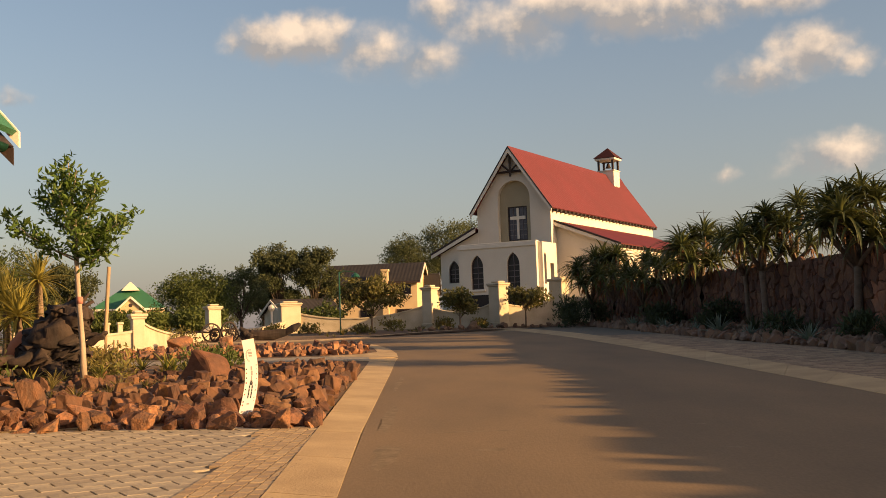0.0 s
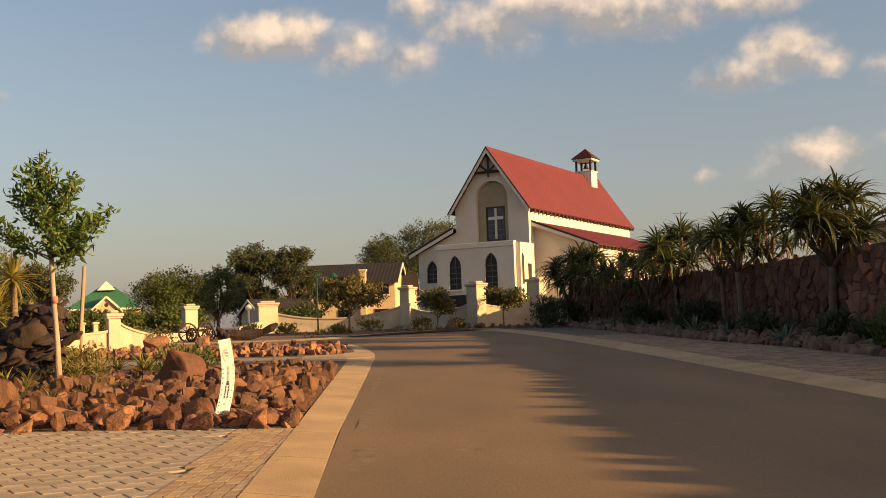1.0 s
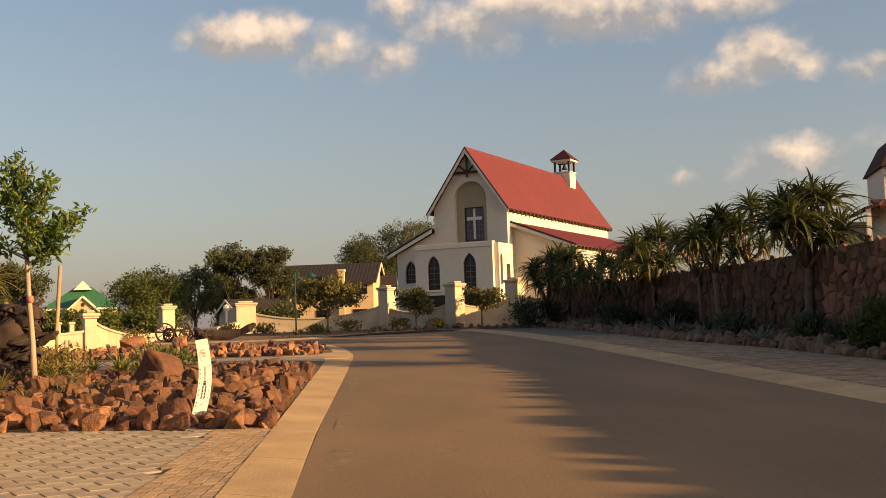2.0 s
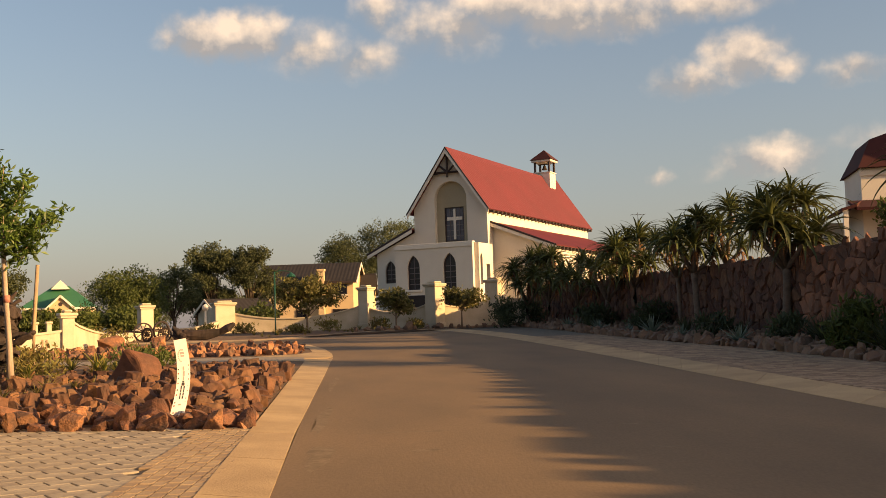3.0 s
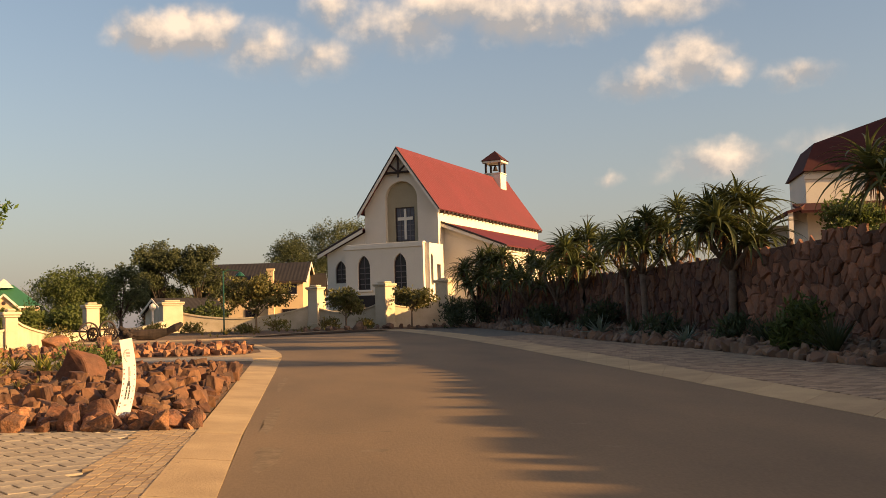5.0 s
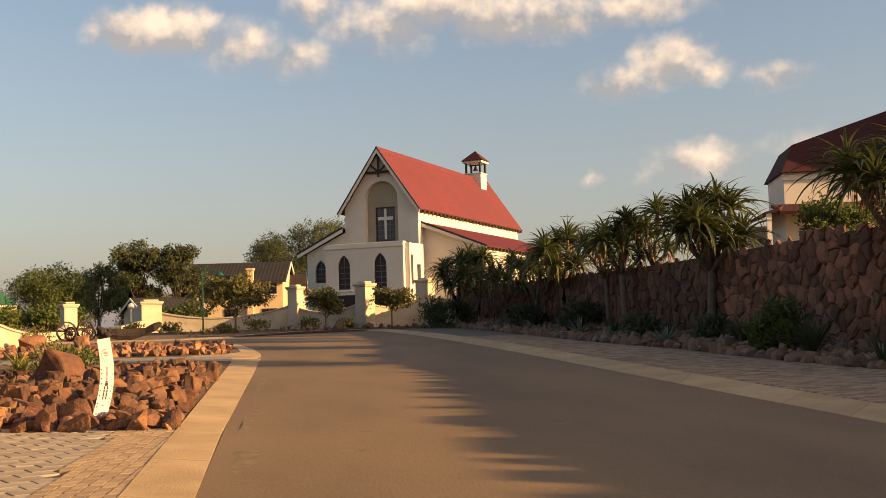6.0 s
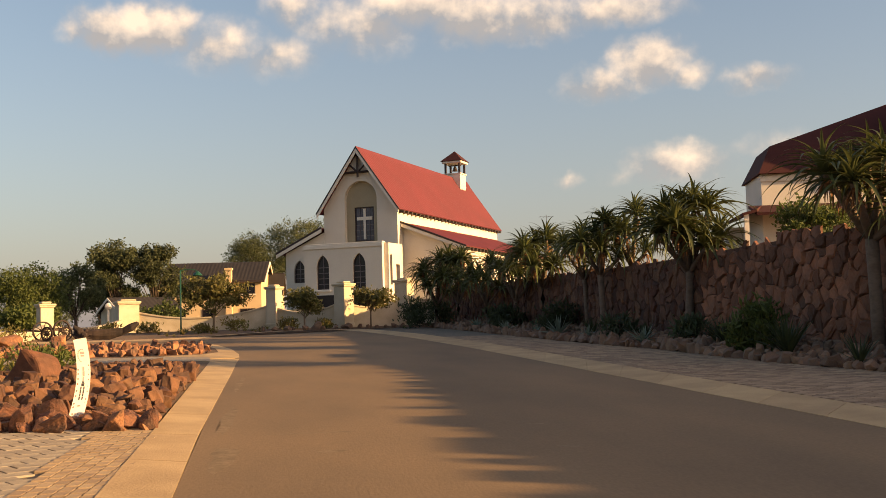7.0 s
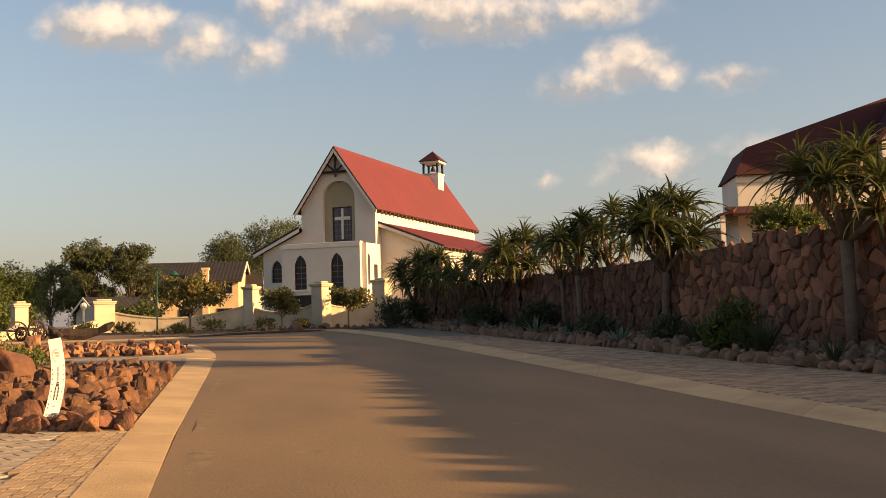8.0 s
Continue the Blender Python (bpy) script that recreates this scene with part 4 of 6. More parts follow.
spots += scatter(BED, .24, 12, .12, .24, lambda x, y: .55 if (y < 14 or x > -4.4 + .07 * (y - 14)) else .15)
spots += [(-1.50 - .011 * k, 11.65 + k * .36, .3 + .05 * (k % 3), 500 + k) for k in range(27)]
spots += [(-1.7 - .33 * k, 11.66 + .38 * min(1, k / 6) + .04 * (k % 2), .36 + .07 * (k % 3), 700 + k) for k in range(16)]
spots = [(x, y, min(s * .58, low_rocks(x, y)), k) for x, y, s, k in spots]
spots = [p for p in spots if not (abs(p[0] + 2.31) < .18 and 12.4 < p[1] < 12.9) and not (abs(p[0] + 2.3) < .3 and p[1] < 12.9 and p[2] > .42)]
spots.sort(key=lambda p: p[1])
for i, (x, y, s, k) in enumerate(spots[:290]):
    rnd = random.Random(k)
    ob = new("rock", ROCKS[k % 8])
    ob.matrix_basis = Matrix.Translation((x, y, gz(x, y) + heap(x, y) * rnd.uniform(.75, 1.1) + .0)) @ Euler((rnd.uniform(-.5, .5), rnd.uniform(-.5, .5), rnd.uniform(0, 6.28))).to_matrix().to_4x4() @ Matrix.Diagonal((s * rnd.uniform(1.0, 1.5), s * rnd.uniform(.75, 1.1), s * rnd.uniform(.7, 1.1), 1))
    tagged(ob, "angular reddish-brown ironstone rock in the garden bed", "rock", "rocks of the garden bed")
stone_stuff("rock_field", [(x, y, gz(x, y) + heap(x, y) * .9, s, k) for x, y, s, k in spots[290:]], ROCKS, M_ROCK, "piled reddish-brown rocks covering the garden bed", "rocks")
BED2 = [(-2.1, 28.5), (-2.3, 31.8), (-3.0, 34.0), (-9, 34.5), (-10.5, 30.9), (-7.5, 28.9), (-3.2, 28.3)]
far = scatter(BED2, .27, 23, .15, .34, lambda x, y: 1.0 if y < 32 else .5)
stone_stuff("rock_field", [(x, y, gz(x, y) + .02, s, k) for x, y, s, k in far], ROCKS, M_ROCK, "low bed of reddish-brown rocks beside the junction", "rocks")
# the large boulders that stand up from the bed
bm = prism([(-.42, 0), (-.38, .22), (-.12, .56), (.0, .60), (.16, .50), (.26, .26), (.34, 0)], -.24, .26)
bmesh.ops.bevel(bm, geom=bm.edges[:], offset=.035, segments=2, affect="EDGES", profile=.5)
bmesh.ops.triangulate(bm, faces=bm.faces[:])
bmesh.ops.subdivide_edges(bm, edges=bm.edges[:], cuts=1)
for v in bm.verts:
    v.co += Vector([noise.noise(v.co * 3.5 + Vector((11 * k, 2, 5))) for k in range(3)]) * .06
ob = obj("boulder", bm, M_SLABROCK)
ob.matrix_basis = Matrix.Translation((-3.95, 18.0, gz(-3.95, 18.0) + .03)) @ Euler((-.12, 0, radians(-32))).to_matrix().to_4x4()
tagged(ob, "large leaning reddish-brown slab of rock in the bed", "boulder", "boulders")
for x, y, sx, sy, sz, turn, k in [(-5.55, 14.7, .45, .4, .85, 70, 5), (-6.3, 14.4, .4, .36, .6, 10, 1), (-7.4, 36.8, .6, .5, .45, 0, 3), (-8.6, 35.4, .9, .6, .7, 30, 6), (-10.0, 37.0, .8, .6, .8, 60, 0)]:
    ob = new("boulder", ROCKS[k])
    ob.matrix_basis = Matrix.Translation((x, y, gz(x, y) + .02)) @ Euler((.1, -.15, radians(turn))).to_matrix().to_4x4() @ Matrix.Diagonal((sx, sy, sz, 1))
    tagged(ob, "large upright reddish-brown boulder among the rocks", "boulder", "boulders")

# border of rough stones along the pavement, and loose ones on the bank
rnd = random.Random(5)
border = []
y = -4.0
while y < 50:
    s = rnd.uniform(.2, .42)
    border.append((lerp_line(PAVE_R, y) + .12 + rnd.uniform(-.06, .08), y, s, rnd.randrange(10 ** 6)))
    y += s * rnd.uniform(.75, 1.05)
for k in range(1000):
    y = rnd.uniform(12, 50)
    u = rnd.random() ** 1.4
    border.append((lerp_line(PAVE_R, y) + .35 + u * 2.1, y, rnd.uniform(.1, .28), rnd.randrange(10 ** 6)))
near = [b for b in border if 15 < b[1] < 23]
for x, y, s, k in near:
    r2 = random.Random(k)
    ob = new("border_stone", RUBBLE[k % 5])
    ob.matrix_basis = Matrix.Translation((x, y, gz(x, y) + (.02 if x < lerp_line(PAVE_R, y) + .25 else .02 + .2 * min(1, (x - lerp_line(PAVE_R, y)) / 2.6) + .02))) @ Euler((r2.uniform(-.25, .25), r2.uniform(-.25, .25), r2.uniform(0, 6.28))).to_matrix().to_4x4() @ Matrix.Diagonal((s * r2.uniform(.9, 1.3), s * r2.uniform(.7, 1.0), s * r2.uniform(.7, 1.0), 1))
    tagged(ob, "rough brown border stone beside the pavement", "stone", "border stones")
stone_stuff("border_stones", [(x, y, gz(x, y) + (.02 if x < lerp_line(PAVE_R, y) + .25 else .02 + .2 * min(1, (x - lerp_line(PAVE_R, y)) / 2.6) + .02), s, k) for x, y, s, k in border if not 15 < y < 23], RUBBLE, M_RUBBLE, "row of rough brown border stones", "stones")
pale = [(-1.2 + .45 * k + .1 * (k % 3), 49.6 + .25 * (k % 2) + .1 * k * .5, .3 + .08 * (k % 3), 77 + k) for k in range(9)] + [(2.4 + .4 * k, 50.6, .28, 40 + k) for k in range(8)]
stone_stuff("verge_stones", [(x, y, gz(x, y) + .03, s, k) for x, y, s, k in pale], RUBBLE, M_RUBBLE, "loose stones along the verge", "stones")


# ---- plants ----
def leaf_quads(centres, size, per, spread, seed, up=0.3, slim=0.5):
    """Small folded leaves strewn round centres; returns vertices and faces."""
    r = np.random.RandomState(seed)
    c = np.repeat(np.array(centres, float), per, axis=0)
    n = len(c)
    c = c + r.normal(0, 1, (n, 3)) * np.array(spread)
    d = r.normal(0, 1, (n, 3))
    d[:, 2] += up
    d /= np.linalg.norm(d, axis=1)[:, None]
    s = np.cross(d, r.normal(0, 1, (n, 3)))
    s /= np.linalg.norm(s, axis=1)[:, None]
    L = size * r.uniform(.6, 1.3, (n, 1))
    w = L * slim * .5
    nn = np.cross(d, s) * w * .5
    v = np.stack([c, c + d * L * .5 + s * w + nn, c + d * L, c + d * L * .5 - s * w + nn], 1).reshape(-1, 3)
    f = np.arange(n * 4).reshape(n, 4)
    return v, f


def tree(name, m, height, fork, crown, leaves, size, mat, bark, label, seed, radius=.06, clump=.3, limbs=9, trunk_label="", group="", category="tree", spread=.58, slim=0.5, top_heavy=0.0):
    """Tapered trunk, limbs and a ragged crown; crown gives half widths (x, y, z) round its middle."""
    rnd = random.Random(seed)
    t = thing(name, m, label, category, group)
    lean = rnd.uniform(-.04, .04)
    trunk = [(lean * math.sin(z * 2) * height * .3, 0, z * height) for z in (0, .1, .25, .4, .55, .7, .85)]
    bm = tube(trunk, [radius * (1.25 if i == 0 else 1 - .13 * i) for i in range(7)], 9)
    mid = Vector((0, 0, fork + crown[2] * (.95 + top_heavy)))
    mean = (crown[0] + crown[1] + crown[2]) / 3
    cs, spreads = [], []
    count = limbs * 2
    for k in range(count):
        a = k * 2.4 + rnd.uniform(-.5, .5)
        el = math.asin(rnd.uniform(-.75, .95))
        rr = rnd.uniform(.35, .80)
        tip = mid + Vector((crown[0] * rr * math.cos(a) * math.cos(el), crown[1] * rr * math.sin(a) * math.cos(el), crown[2] * rr * math.sin(el)))
        st = Vector((0, 0, min(max(tip.z - .35 * height * rnd.uniform(.5, 1), fork * .75), height * .8)))
        bend = st.lerp(tip, .55) + Vector((0, 0, .03 * height * rnd.uniform(-1, 1)))
        tube([st, bend, tip], [radius * .42, radius * .26, radius * .1], 5, bm)
        rc = mean * spread * rnd.uniform(.6, 1.15)
        for _ in range(7):
            cs.append(tuple(tip + Vector([rnd.gauss(0, .38 * rc), rnd.gauss(0, .38 * rc), rnd.gauss(0, .26 * rc)])))
    part("trunk", bm, bark, t, trunk_label, smooth=True)
    v, f = leaf_quads(cs, size, max(3, leaves // len(cs)), (clump * .55, clump * .55, clump * .4), seed, slim=slim)
    part_ob = mesh_stuff("crown", v.tolist(), f.tolist(), mat, t)
    return t


def at(x, y, dz=0.0, turn=0):
    return pose(x, y, gz(x, y) + dz, 0, 0, turn)


def blade_mesh(name, length, width, arch_, mat, n=6, curl=0.0, thick=.25):
    """A succulent leaf from the origin along +x: channelled, tapering, arching up and then down."""
    bm = bmesh.new()
    prev = None
    x = z = 0.0
    a = arch_
    for i in range(n + 1):
        u = i / n
        w = width * (1 - u ** 1.7) * (.75 + .25 * min(1, u * 6)) + .002
        row = [bm.verts.new((x - math.sin(a) * 0, s * w * .5, z + abs(s) * w * thick)) for s in (-1, 0, 1)]
        if prev:
            bm.faces.new((prev[0], prev[1], row[1], row[0]))
            bm.faces.new((prev[1], prev[2], row[2], row[1]))
        prev = row
        x += math.cos(a) * length / n
        z += math.sin(a) * length / n
        a -= curl / n
    me = bpy.data.meshes.new(name)
    bmesh.ops.recalc_face_normals(bm, faces=bm.faces)
    bm.to_mesh(me)
    bm.free()
    for p in me.polygons:
        p.use_smooth = True
    me.materials.append(mat)
    return me


ALOE = [blade_mesh("leaf", 1.0, .088, .6, M_ALOE, 9, 1.75), blade_mesh("leaf", 1.0, .085, .55, M_ALOE, 9, 1.5), blade_mesh("leaf", 1.0, .08, .65, M_ALOE, 9, 2.0), blade_mesh("leaf", .95, .088, .4, M_ALOE, 9, 1.35)]
ALOE_DRY = [blade_mesh("dry_leaf", .7, .06, -.6, M_ALOEDRY, 5, .8), blade_mesh("dry_leaf", .6, .05, -.9, M_ALOEDRY, 5, .5)]


def rosette(parent, meshes, at_, n, scale, seed, low=-.1, high=1.1, name="leaf", joined=False):
    """Leaves all round a stem's tip: each an object of its own on a shared mesh, or all in one mesh."""
    rnd = random.Random(seed)
    verts, faces = [], []
    for k in range(n):
        u = k / n
        tilt = low + (high - low) * u + rnd.uniform(-.12, .12)
        s = scale * rnd.uniform(.75, 1.12) * (1 - .25 * u)
        m = Matrix.Translation(at_) @ Matrix.Rotation(k * 2.399 + rnd.uniform(-.2, .2), 4, "Z") @ Matrix.Rotation(-tilt, 4, "Y") @ Matrix.Rotation(rnd.uniform(-.25, .25), 4, "X") @ Matrix.Diagonal((s, s * 1.05, s, 1))
        me = meshes[k % len(meshes)]
        if joined:
            o = len(verts)
            verts += [tuple(m @ v.co) for v in me.vertices]
            faces += [tuple(o + i for i in p.vertices) for p in me.polygons]
        else:
            shared(name, me, parent, m)
    if joined:
        mesh_stuff("leaves" if name == "leaf" else name + "s", verts, faces, meshes[0].materials[0], parent, True)


def aloe(x, y, top, heads, r, seed, trunk_r=.11, lean=0.0, leaves=56, drop=.5, far_off=False, wide=.5):
    """Tree aloe: bare trunk, forks near the top, a rosette on each head and dry leaves hanging under it."""
    g = gz(x, y) + .1
    rnd = random.Random(seed)
    t = thing("aloe_tree", pose(x, y, g), "tree aloe with arching grey-green leaves on a bare trunk", "aloe", "tree aloes along the stone wall")
    h = top - g
    split = h - r * (1.0 + drop)
    bm = tube([(0, 0, 0), (lean * .2, .02, split * .3), (lean * .5, 0, split * .7), (lean * .7, 0, split)], [trunk_r * 1.3, trunk_r, trunk_r * .95, trunk_r], 10)
    for k in range(heads):
        a = k * 2 * math.pi / max(heads, 1) + rnd.uniform(-.4, .4)
        off = (0 if heads == 1 else r * wide * rnd.uniform(.6, 1.0))
        low = -.1 * r if k == 0 else -drop * r * (k / heads + rnd.uniform(-.2, .15))
        tip = Vector((lean + off * math.cos(a) * (.3 if k == 0 else 1), off * math.sin(a), h - r * .72 + low))
        tube([(lean * .7, 0, split - .05), Vector((lean * .7, 0, split)).lerp(tip, .6) + Vector((0, 0, -.05)), tip], [trunk_r * .8, trunk_r * .62, trunk_r * .5], 7, bm)
        rosette(t, ALOE, tip, leaves, r * 1.06, seed + k, -.5, 1.15, joined=far_off)
        rosette(t, ALOE_DRY, tip - Vector((0, 0, .1)), 12, r * .7, seed + 50 + k, -.6, .2, "dry_leaf", joined=far_off)
    part("trunk", bm, M_ALOEBARK, t, "bare grey-brown trunk", smooth=True)
    return t


# place, height of the crown's top, heads, reach of the leaves, seed, trunk, lean, drop of the lower heads
for x, y, top, heads, r, seed, tr, lean, drop in [
        (10.75, 18.8, 5.1, 8, 1.3, 1, .125, -.08, .9), (10.2, 27.0, 5.25, 10, 1.4, 2, .11, .12, 1.0), (9.6, 32.6, 5.1, 7, 1.15, 3, .10, -.1, 1.15), (10.35, 32.2, 5.25, 6, 1.1, 4, .09, .1, 1.2), (9.75, 35.0, 4.9, 6, 1.1, 15, .08, -.1, 1.1),
        (9.15, 38.8, 5.2, 9, 1.3, 5, .09, 0, 1.1), (8.6, 41.4, 4.6, 7, 1.15, 14, .08, .1, 1.25), (8.05, 44.2, 4.4, 7, 1.1, 6, .07, 0, 1.25), (7.3, 47.0, 4.95, 9, 1.2, 7, .08, 0, 1.35), (6.45, 48.0, 4.9, 9, 1.2, 8, .08, 0, 1.35),
        (12.0, 8.6, 3.15, 2, .6, 10, .10, 0, .2), (12.1, 5.2, 3.0, 2, .6, 11, .10, 0, .2), (12.25, 2.4, 3.05, 2, .6, 12, .10, 0, .2), (12.5, -2.0, 3.0, 2, .6, 13, .10, 0, .2)]:
    aloe(x, y, top, heads, r, seed, tr, lean, 46 if y > 12 else 30, drop, not 15 < y < 29, .68)

AGAVE = [blade_mesh("leaf", .6, .10, .5, M_AGAVE, 5, .3, .3), blade_mesh("leaf", .6, .09, .8, M_AGAVE, 5, -.1, .3)]


def agave(x, y, scale, seed, label="grey-green agave rosette on the stony bank", dz=.08):
    t = thing("agave", at(x, y, dz), label, "agave", "agaves on the bank")
    rosette(t, AGAVE, Vector((0, 0, .02)), 26, scale, seed, -.3, .8)
    part("stem", tube([(0, 0, -.04), (0, 0, .08)], [.09 * scale, .06 * scale], 8), M_ALOEBARK, t)


for x, y, s, k in [(7.95, 31.8, 1.3, 1), (8.42, 25.4, 1.0, 2), (7.6, 38, .9, 3), (8.1, 29.2, .8, 4), (7.3, 42.5, .9, 5), (7.9, 34.6, .7, 6)]:
    agave(x, y, s, k)
SPIKE = [blade_mesh("leaf", .75, .05, 1.25, M_SHRUB, 5, .2, .2), blade_mesh("leaf", .75, .045, 1.0, M_SHRUB, 5, .5, .2)]
for x, y, s, n in [(9.05, 19.0, 1.25, 70), (9.5, 22.9, 1.2, 60), (9.55, 23.5, 1.0, 50), (9.2, 27.5, .9, 40), (8.75, 31.0, 1.0, 50), (8.9, 16.2, .9, 30), (8.3, 35.0, .9, 40), (7.7, 40.0, .9, 40)]:
    t = thing("spiky_shrub", at(x, y, .08), "dark upright spiky succulent clump", "shrub", "clumps on the bank")
    rosette(t, SPIKE, Vector((0, 0, 0)), n, s, int(x * 100 + y), -.35, .35)


def shrub(name, x, y, w, h, leaves, size, mat, label, seed, dz=.1, group="shrubs on the bank", slim=.3, category="shrub"):
    t = thing(name, at(x, y, dz), label, category, group)
    rnd = random.Random(seed)
    bm = bmesh.new()
    cs = []
    for k in range(26):
        a, r, z = rnd.uniform(0, 6.28), math.sqrt(rnd.random()) * w, rnd.uniform(.12, 1)
        r *= math.sqrt(max(.1, 1 - (z - .35) ** 2 * 1.6))
        p = Vector((r * math.cos(a), r * math.sin(a), z * h))
        cs.append(tuple(p))
        if k % 3 == 0:
            tube([(0, 0, 0), p * .5 + Vector((0, 0, .05)), p], [.02, .014, .006], 5, bm)
    part("branchwork", bm, M_BARK, t)
    v, f = leaf_quads(cs, size, leaves // 26, (w * .22, w * .22, h * .16), seed, up=.8, slim=slim)
    mesh_stuff("foliage", v.tolist(), f.tolist(), mat, t)
    return t


shrub("shrub", 9.3, 20.9, .5, .78, 2200, .2, M_LEAFMID, "yellow-green bushy shrub against the stone wall", 1)
shrub("shrub", 6.05, 48.6, 1.1, .95, 1800, .22, M_SHRUB, "dark rounded shrub at the end of the wall", 2)
shrub("shrub", 8.2, 41.5, .7, .7, 900, .22, M_SHRUB, "dark green shrub on the bank", 3)
shrub("shrub", 8.9, 35.9, .7, .8, 900, .22, M_SHRUB, "dark green shrub on the bank", 4)
shrub("shrub", 8.9, 29.0, .5, .5, 500, .2, M_SHRUB, "dark green shrub on the bank", 5)
shrub("shrub", 9.7, 25.4, .45, .5, 450, .2, M_SHRUB, "dark green shrub on the bank", 6)
shrub("shrub", 10.2, 15.6, .5, .6, 500, .2, M_SHRUB, "dark green shrub on the bank", 7)

# plants of the garden bed
TUFT = [blade_mesh("leaf", .42, .035, 1.0, M_GRASS, 4, .9, .2), blade_mesh("leaf", .38, .03, 1.25, M_LEAFMID, 4, .8, .2)]
rnd = random.Random(8)
tufts = [(-5.5, 16.2, 1.0), (-5.2, 16.8, .8), (-3.15, 16.8, .9), (-3.6, 15.8, .7), (-4.4, 15.4, .8)] + [(rnd.uniform(-9.5, -4.4), rnd.uniform(15.5, 25), rnd.uniform(.6, 1.2)) for _ in range(46)] + [(rnd.uniform(-10, -8.2), rnd.uniform(33, 38), rnd.uniform(.8, 1.2)) for _ in range(8)]
for k, (x, y, s) in enumerate(tufts):
    t = thing("grass_tuft", at(x, y, .03, k * 40), "tuft of yellow-green grass among the rocks", "grass", "grass tufts in the beds")
    rosette(t, TUFT, Vector((0, 0, 0)), 18, s, k, -.5, .35, joined=True)
GARDEN_ALOE = [blade_mesh("leaf", .55, .07, .7, M_LEAFMID, 5, .7, .25), blade_mesh("leaf", .5, .07, 1.0, M_YUCCA, 5, .5, .25)]
for x, y, s in [(-5.75, 22.4, 1.0), (-5.4, 21.6, .8), (-6.3, 22.6, .8), (-4.9, 20.6, .7), (-6.6, 20.8, .8), (-7.3, 19.2, .8), (-8.4, 18.4, .9), (-7.9, 16.8, .7)]:
    t = thing("garden_aloe", at(x, y, .05), "low yellow-green aloe in the garden bed", "aloe", "low aloes in the bed")
    rosette(t, GARDEN_ALOE, Vector((0, 0, .05)), 22, s, int(-x * 100), -.2, .8)
for k, (x, y, w, h) in enumerate([(-6.6, 21.4, .5, .45), (-5.2, 23.4, .6, .4), (-7.6, 24.3, .7, .5), (-8.9, 20.2, .8, .6), (-9.4, 17.4, .7, .6), (-4.6, 22.3, .4, .35), (-9.6, 38.4, .9, .6)]):
    shrub("garden_shrub", x, y, w, h, 420, .13, M_LEAFMID if k % 2 else M_GRASS, "low dry-green shrub in the garden bed", 30 + k, .02, "shrubs of the bed", .4)

rnd = random.Random(77)
for k in range(46):
    x = rnd.uniform(-9.5, 0.5)
    y = rnd.uniform(max(43.6 if x < -3.5 else 44 + (x + 3.5) * 1.5, 44), 53.3)
    if y < 44 + max(0, (x + 3.4)) * 1.75 or x > -1 and y < 50.5:
        continue
    t = thing("grass_tuft", at(x, y, .02, k * 40), "tuft of dry grass on the verge", "grass", "grass tufts on the verge")
    rosette(t, TUFT, Vector((0, 0, 0)), 16, rnd.uniform(.5, 1.1), k + 300, -.5, .35, joined=True)
for k, (x, y, w, h) in enumerate([(-6.5, 52.6, .5, .4), (-2.6, 53.2, .6, .5), (-.1, 52.0, .4, .45), (-8.0, 50.5, .6, .4), (-3.8, 49.4, .5, .3), (1.6, 51.6, .4, .35)]):
    shrub("verge_shrub", x, y, w, h, 420, .15, M_GRASS if k % 3 else M_LEAFOLIVE, "low dry shrub below the boundary wall", 60 + k, .02, "shrubs of the verge", .4)
YUCCA = [blade_mesh("leaf", .8, .05, .4, M_YUCCA, 5, .7, .2), blade_mesh("leaf", .8, .05, .8, M_YUCCA, 5, .5, .2)]
for x, y, z, s, n in [(-8.95, 24.0, 2.6, 1.1, 130), (-9.75, 24.2, 2.1, 1.35, 150), (-9.25, 23.6, 1.8, 1.25, 130), (-10.4, 25, 2.5, 1.1, 100), (-9.6, 23.2, 1.3, 1.0, 80), (-8.75, 24.6, 1.6, .95, 90)]:
    t = thing("yucca", at(x, y), "yucca with a mop of sunlit yellow-green spiky leaves", "yucca", "yuccas")
    h = z - gz(x, y)
    part("trunk", tube([(0, 0, 0), (.03, 0, h * .5), (0, 0, h)], [.13, .1, .08], 8), M_BARK, t, smooth=True)
    rosette(t, YUCCA, Vector((0, 0, h)), n, s, int(-x * 10), -1.0, 1.3)

# young trees
yt = thing("young_tree", at(-6.33, 19.1), "slender young tree with sparse bright green leaves", "tree")
bm = tube([(0, 0, -.05), (-.03, 0, .8), (-.09, 0, 1.6), (-.12, 0, 2.3), (-.16, .02, 3.0), (-.2, 0, 3.5), (-.25, 0, 4.02)], [.065, .05, .045, .04, .028, .018, .008], 9)
rnd = random.Random(41)
twigs = []
